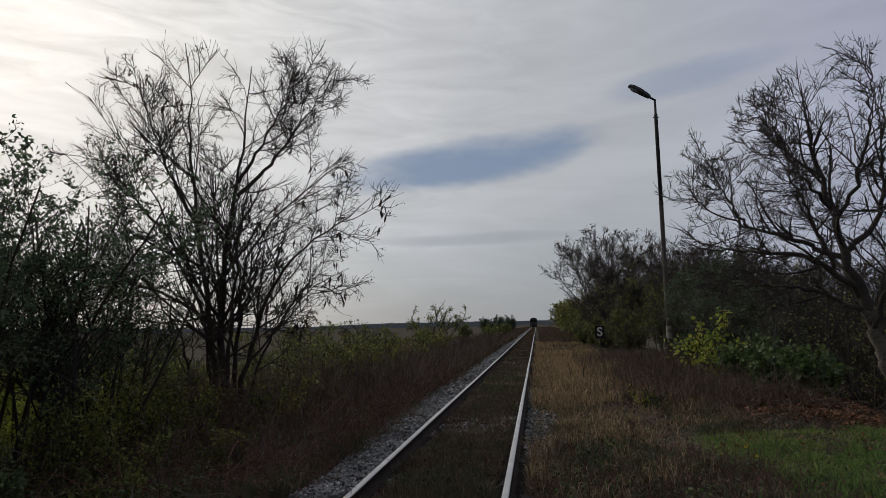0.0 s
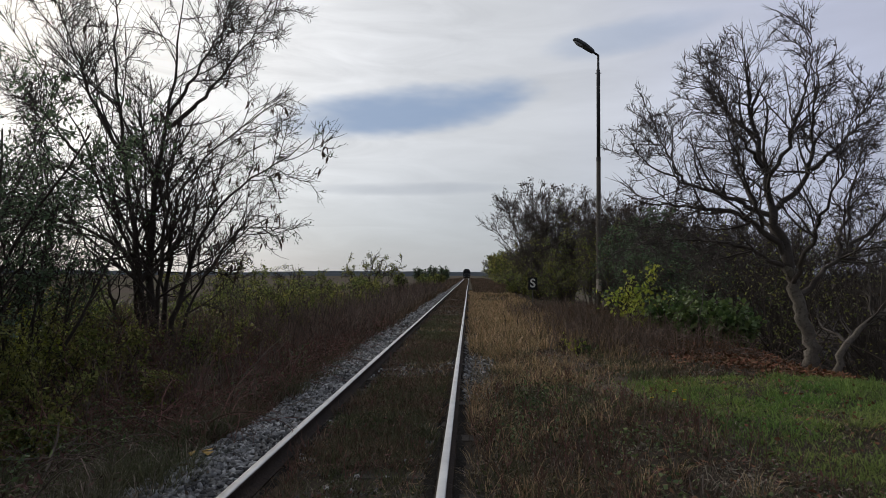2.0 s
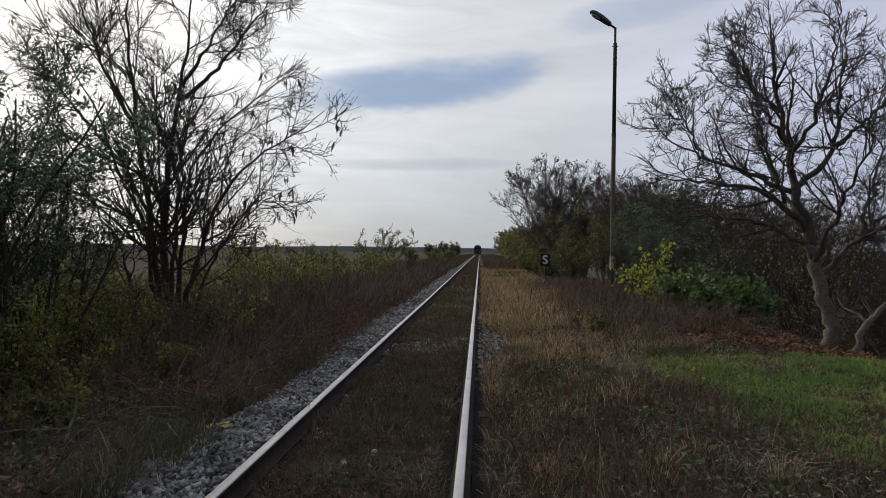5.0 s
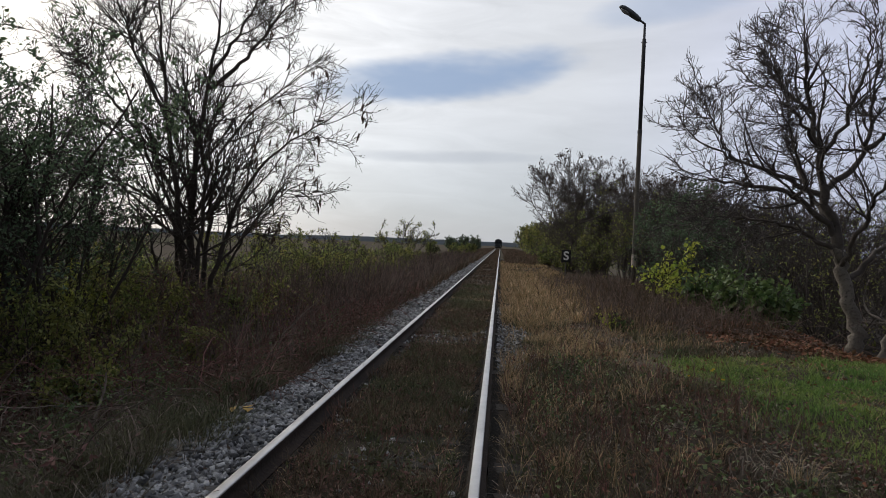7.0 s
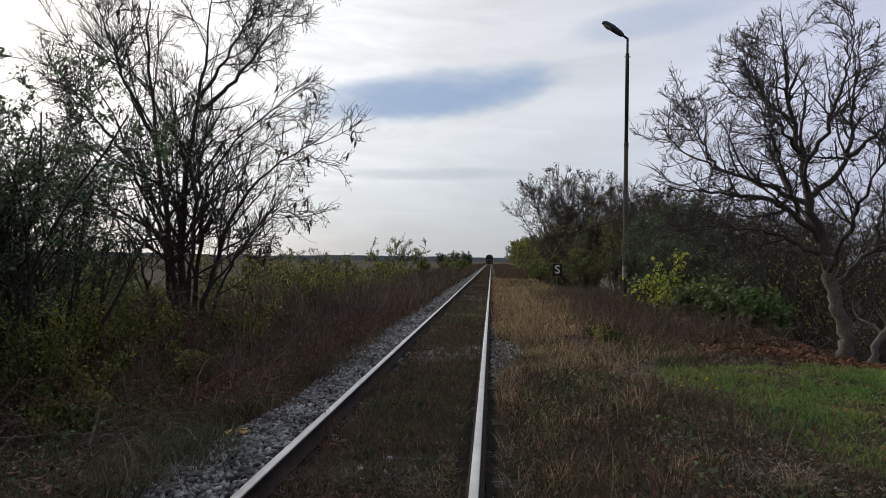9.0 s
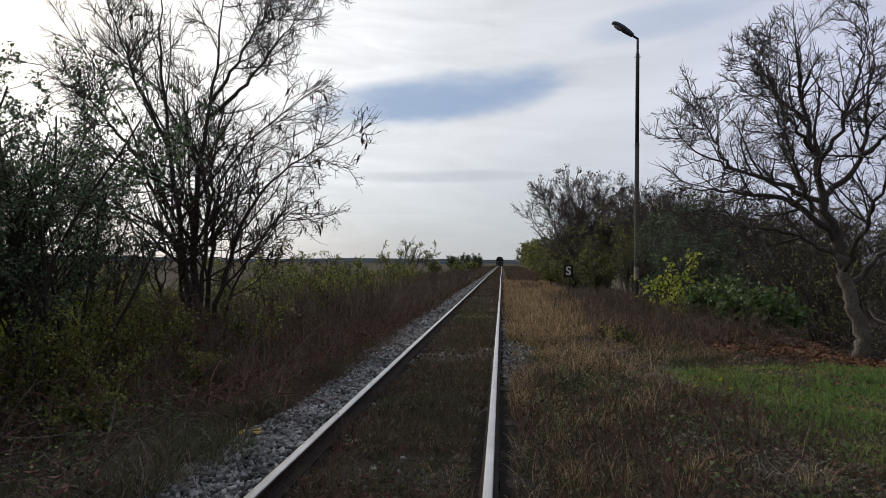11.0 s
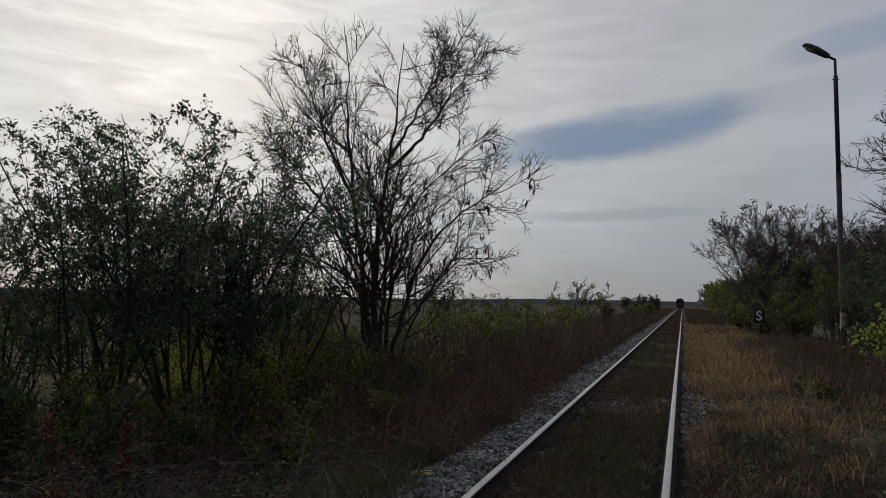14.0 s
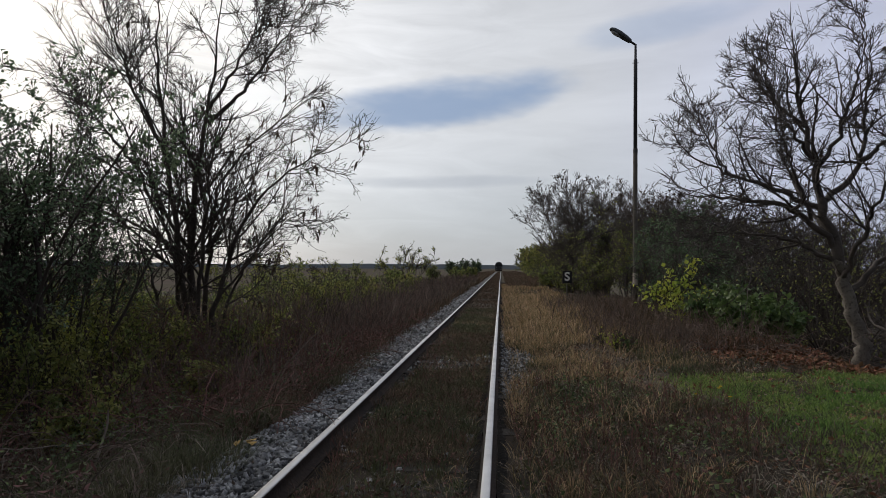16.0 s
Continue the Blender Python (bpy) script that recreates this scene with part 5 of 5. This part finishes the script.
    cover("dry_grass", "pale tan grass clumps on the verge", "grass", [tufts(x1, y1, 55, 0.10, 0.30, 0.005, r, 0.45), tufts(x2, y2, 40, 0.18, 0.42, 0.012, r, 0.35)], M_DRY)
    x1, y1 = scatter(460, -0.62, 0.62, 2.8, 18, r, 1.3, 0.5, 0.8, 122)
    x2, y2 = scatter(500, 1.0, 6.4, 3.2, 14, r, 1.2, 0, 1, 1, off)
    cover("dead_grass", "brown grass clumps beside and between the rails", "grass", [tufts(x1, y1, 45, 0.08, 0.17, 0.005, r, 0.6), tufts(x2, y2, 45, 0.10, 0.22, 0.005, r, 0.6)], M_BROWN)
    x1, y1 = scatter(900, 1.2, 4.4, 3.4, 14, r, 1.1, 0.5, 1.2, 123, off)
    x2, y2 = scatter(620, -0.55, 0.62, 3.2, 22, r, 1.2, 0.52, 0.9, 73)
    x3, y3 = scatter(420, -3.4, -1.25, 3.2, 10, r, 1.2, 0, 1, 1, low)
    cover("grass", "dull green grass clumps", "grass", [tufts(x1, y1, 45, 0.09, 0.20, 0.006, r, 0.5), tufts(x2, y2, 40, 0.07, 0.14, 0.006, r, 0.5), tufts(x3, y3, 60, 0.09, 0.36, 0.006, r, 0.5)], M_DULL)
    x1, y1 = scatter(90, -2.6, -1.3, 3.2, 7, r, 1.2)
    cover("dry_grass", "bleached drooping grass clumps at the edge of the stones", "grass", [tufts(x1, y1, 45, 0.07, 0.34, 0.006, r, 0.8, 1.1)], M_GREY)
    x1, y1 = scatter(200, 3.6, 8.2, 4.0, 10.3, r, 1.0, 0, 1, 1, lawn)
    cover("grass", "taller green clumps in the lawn", "grass", [tufts(x1, y1, 50, 0.11, 0.16, 0.007, r, 0.6)], M_GREEN)
    x1, y1 = scatter(1200, -5.6, -1.5, 6.0, 20, r, 1.3, 0, 1, 1, low)
    cover("canes", "tangled reddish brown dead canes on the bank", "weeds", [canes(x1, y1, 1.1, 0.006, r, 0.2, 1.0, 5, 0.3)], M_CANE_RED)
    x1, y1 = scatter(600, -6.5, -1.7, 3.3, 9, r, 1.2, 0, 1, 1, low)
    x2, y2 = scatter(260, 4.2, 7.0, 12.5, 20, r, 1.2)
    x3, y3 = scatter(220, 7.2, 13, 9, 20, r, 1.2)
    cover("canes", "tangled grey dead canes on the bank", "weeds", [canes(x1, y1, 1.0, 0.005, r, 0.24, 0.9, 5, 0.3), canes(x2, y2, 0.9, 0.007, r, 0.2, 0.8, 4, 0.2), canes(x3, y3, 1.2, 0.008, r, 0.2, 0.8, 4, 0.2)], M_CANE)
    x1, y1 = scatter(420, 1.1, 5.0, 3.4, 13, r, 1.2, 0.5, 1.1, 127, off)
    x2, y2 = scatter(500, 2.6, 6.6, 13, 30, r, 1.3)
    x3, y3 = scatter(700, -5.5, -1.6, 8, 40, r, 1.5, 0, 1, 1, low)
    x4, y4 = scatter(900, 1.0, 4.4, 3.4, 11, r, 1.1, 0.5, 0.9, 128, off)
    x5, y5 = scatter(160, -0.6, 0.6, 3.2, 14, r, 1.1)
    cover("dead_weeds", "reddish brown dead stalks beside the rails", "weeds", [stalks(x4, y4, 0.30, 0.0035, r, 6), stalks(x5, y5, 0.2, 0.003, r, 5)], M_CANE_RED)
    cover("dead_weeds", "brown branching dead weeds on both verges", "weeds", [stalks(x1, y1, 0.38, 0.003, r), stalks(x2, y2, 0.6, 0.007, r), stalks(x3, y3, 0.85, 0.006 + 0.0002 * y3, r)], M_CANE)
    x1, y1 = scatter(46000, -7.5, -1.9, 3.2, 12, r, 1.0, 0.55, 0.5, 129, lambda x, y: 0.35 + 0.65 * smooth(y, 4.5, 7.5))
    x2, y2 = scatter(9000, 1.2, 4.4, 3.4, 10, r, 1.1, 0.6, 0.6, 130, off)
    z = lambda x, y, up: np.stack([x, y, height(x, y) + up * r.uniform(0, 1, len(x)) ** 1.3], 1)
    cover("ground_ivy", "small dark green leaves covering the bank", "leaves", [leaves(z(x1, y1, 0.55), 0.048, 0.028, r, 0.1, 0.25, 0.4), leaves(z(x2, y2, 0.18), 0.045, 0.03, r, 0.1, 0.25, 0.4)], M_LEAF_MID)
    x1, y1 = scatter(420, -1.85, -0.95, 3.2, 22, r, 1.5, 0.5, 0.6, 133)
    cover("grass", "sparse grass tufts growing through the track stones", "grass", [tufts(x1, y1, 26, 0.05, 0.15, 0.006, r, 0.6)], M_DULL)
    x1, y1 = scatter(1500, -2.2, -0.9, 3.4, 22, r, 1.2)
    cover("fallen_leaves", "small brown leaves lying on the track stones", "leaves", [leaves(np.stack([x1, y1, height(x1, y1) + 0.09], 1), 0.05, 0.03, r, 0.0, 0.3, 0.8)], M_LEAF_BROWN)
    x1, y1 = scatter(16000, -9.5, -1.6, 16, 110, r, 1.6, 0.45, 2.2, 131, low)
    cover("weeds", "grey dry weeds along the bank", "weeds", [blades(x1, y1, 0.75, wide(y1) * 0.7, r, 0.4)], M_GREY)
    x1, y1 = scatter(1400, -7.0, -1.8, 14, 70, r, 1.5, 0, 1, 1, low)
    cover("dead_weeds", "tall grey branching weeds along the bank", "weeds", [stalks(x1, y1, 1.15, 0.005 + 0.0003 * y1, r, 6)], M_CANE)
    # the bank far along the line
    x1, y1 = scatter(16000, -7.5, -1.5, 70, 250, r, 1.3)
    x2, y2 = scatter(16000, 1.4, 6.5, 55, 250, r, 1.3)
    x3, y3 = scatter(5000, -0.66, 0.66, 80, 250, r, 1.2)
    cover("weeds", "brown weeds far along both sides of the line", "weeds", [blades(x1, y1, 0.9, 0.06, r, 0.4), blades(x2, y2, 0.6, 0.06, r, 0.4), blades(x3, y3, 0.15, 0.06, r, 0.4)], M_BROWN)
    x1, y1 = scatter(12000, -30, -7, 30, 130, r, 1.2, 0.4, 4.0, 107)
    cover("weeds", "dull green weeds at the edge of the field", "weeds", [blades(x1, y1, 0.6, 0.05, r, 0.4)], M_DULL)


build_cover()


def build_path():
    """The trodden strip of bare soil that winds off beside the track."""
    ys, us = np.arange(7.6, 17.6, 0.12), np.linspace(-1, 1, 11)
    U, Y = np.meshgrid(us, ys)
    X = 3.2 - 0.10 * (Y - 9.0) + 0.4 * (lattice(Y, Y * 0, 3.0, 66) - 0.5) + U * (0.5 + 0.7 * (lattice(Y, U * 2, 0.4, 68) - 0.5))
    Z = height(X, Y) + 0.012 - 0.06 * smooth(np.abs(U), 0.55, 1.0) - 0.05 * (1 - smooth(Y, 7.6, 8.6)) - 0.05 * smooth(Y, 16, 17.5) + 0.012 * (lattice(X, Y, 0.1, 69) - 0.5)
    n = len(us)
    i, j = np.meshgrid(np.arange(len(ys) - 1), np.arange(n - 1), indexing="ij")
    q = i * n + j
    tagged(new("footpath", mesh_from("footpath", np.stack([X, Y, Z], -1).reshape(-1, 3), np.stack([q, q + 1, q + n + 1, q + n], -1).reshape(-1, 4), M_PATH, flat=False)),
           "trodden bare brown soil beside the railway track", "path", kind="structure")


build_path()


# ---- dead sticks, docks and small things ----
def build_stick(label, start, way, length, radius, seed, twigs=3, name="dead_branch", mat=M_STICK, wander=0.1, rise=0.0):
    rng = rng_for(seed)
    P, R = limb([(start, way, length, radius)], rng, 10, wander, rise, 0.4)
    sets = [(P, R, 7)]
    if twigs:
        sets.append((*sprout(P, R, twigs, rng, 6, 0.3, 0.95, (25, 60), (0.25, 0.5), 0.6, 0.15, 0.0), 5))
    ob = new(name, mesh_from(name, *joined(*[tubes(*s) for s in sets]), mat, flat=False))
    tagged(ob, label, "branch", "dead branches")


build_stick("bleached crooked stick leaning out of the weeds", (-2.75, 5.3, -0.35), (0.16, 0.1, 1), 0.75, 0.016, 501, 2)
build_stick("bleached stick lying across the weeds", (-2.6, 5.2, -0.2), (0.55, 0.35, 0.35), 1.1, 0.015, 502, 3)
build_stick("long pale fallen branch in the undergrowth", (-6.3, 4.0, -0.55), (1.0, -0.06, 0.03), 2.6, 0.035, 503, 5)
build_stick("pale fallen branch in the undergrowth", (-5.4, 3.7, -0.6), (1.0, 0.25, 0.04), 2.2, 0.02, 504, 4)
for i in range(14):
    q = rng_for(510 + i)
    x, y = float(q.uniform(-4.4, -2.2)), float(q.uniform(6.0, 11.0))
    build_stick("thin dead branch lying in reddish weeds", (x, y, float(height(x, y)) + 0.12), (float(q.normal()), float(q.normal()), 0.15), float(q.uniform(0.8, 1.8)), 0.010, 530 + i, 5)
build_stick("pale dry stalk standing in the grass", (1.72, 4.55, 0.0), (0.0, 0.0, 1), 0.34, 0.005, 560, 4, "dry_stalk", M_DRY)
build_stick("pale dry stalk standing in the grass", (1.66, 4.6, 0.0), (-0.2, 0.0, 1), 0.3, 0.005, 561, 2, "dry_stalk", M_DRY)
for i, (dx, dy, w) in enumerate(((0, 0, (-0.1, 0, 1)), (0.06, 0.02, (0.25, -0.1, 1)), (0.12, -0.03, (0.7, 0, 0.8)), (-0.06, 0.04, (-0.3, 0.1, 1)), (0.02, 0.07, (0.05, 0.3, 1)))):
    build_stick("pale cut woody stem standing in the grass", (2.72 + dx, 4.85 + dy, -0.02), w, 0.2, 0.009, 570 + i, 0, "cut_stem")
for i, x in enumerate((2.05, 2.5)):
    build_stick("dark thin dead stem in the dry grass", (x, 19.6 + i, 0.0), (0.05, 0, 1), 0.6, 0.012, 580 + i, 3, "dead_weed", M_TWIG)


def build_dock(x, y, tall, seed):
    rng = rng_for(seed)
    P, R = limb([((0, 0, -0.05), (0.1 * rng.normal(), 0.1 * rng.normal(), 1), tall, 0.009)], rng, 9, 0.05, 0.0, 0.4)
    S, RS = sprout(P, R, 5, rng, 5, 0.35, 0.95, (15, 40), (0.2, 0.4), 0.6)
    seeds = np.concatenate([along(P, 240, rng, 0.45, 1.0, 0.035), along(S, 160, rng, 0.2, 1.0, 0.02)])
    plant("dock_plant", "dead dock plant with rust-red seed heads", "weed", ([(P, R, 6)], [(S, RS, 4)], []), M_RUSTSEED, M_RUSTSEED,
          [("seed_head", *leaves(seeds, 0.045, 0.03, rng, 0.3), M_RUSTSEED)], "dock plants", (x, y, float(height(x, y))), names=("stem", "side_shoot", "twig_mass"))


for i, (x, y, tall) in enumerate(((-4.85, 4.45, 0.95), (-4.35, 4.75, 0.85), (-5.0, 3.7, 0.7), (-4.1, 3.9, 0.45))):
    build_dock(x, y, tall, 600 + i)


def build_flower(x, y, seed):
    rng = rng_for(seed)
    f = thing("dandelion", "yellow dandelion flower in the short grass", "flower", "dandelions")
    P, R = limb([((0, 0, 0), (0.1, 0.05, 1), 0.13, 0.003)], rng, 5, 0.05, 0, 0.8)
    put("stem", mesh_from("stem", *tubes(P, R, 5), M_GREEN), f)
    a = np.linspace(0, 2 * np.pi, 22)[:-1]
    c = P[0, -1]
    V, F = [], []
    for k, (rad, up) in enumerate(((0.028, 0.004), (0.02, 0.012))):
        for t in a + 0.15 * k:
            n = len(V)
            d, s = np.array([math.cos(t), math.sin(t), 0]), np.array([-math.sin(t), math.cos(t), 0]) * 0.004
            V += [c, c + d * rad * 0.6 + s + (0, 0, up), c + d * rad + (0, 0, up), c + d * rad * 0.6 - s + (0, 0, up)]
            F += [(n, n + 1, n + 2), (n, n + 2, n + 3)]
    put("petals", mesh_from("petals", np.array(V), np.array(F), M_FLOWER), f)
    f.location = (x, y, float(height(x, y)))


for i, (x, y) in enumerate(((3.23, 8.04), (3.58, 7.92), (3.69, 8.53), (3.62, 8.4))):
    build_flower(x, y, 650 + i)

# a yellow leaf lying on the ballast
leaf = new("fallen_leaf", mesh_from("fallen_leaf", *leaves(np.array([[-1.45, 5.5, 0.12], [-1.42, 5.52, 0.125], [-1.40, 5.5, 0.12]]), 0.12, 0.085, rng_for(9), 0, 0.2, 0.9), material("ochre_leaf", (0.5, 0.33, 0.10), (0.42, 0.27, 0.08), 0.7, 8.0, 40.0, 0.1)))
tagged(leaf, "ochre fallen leaf lying on the grey stones", "leaf")
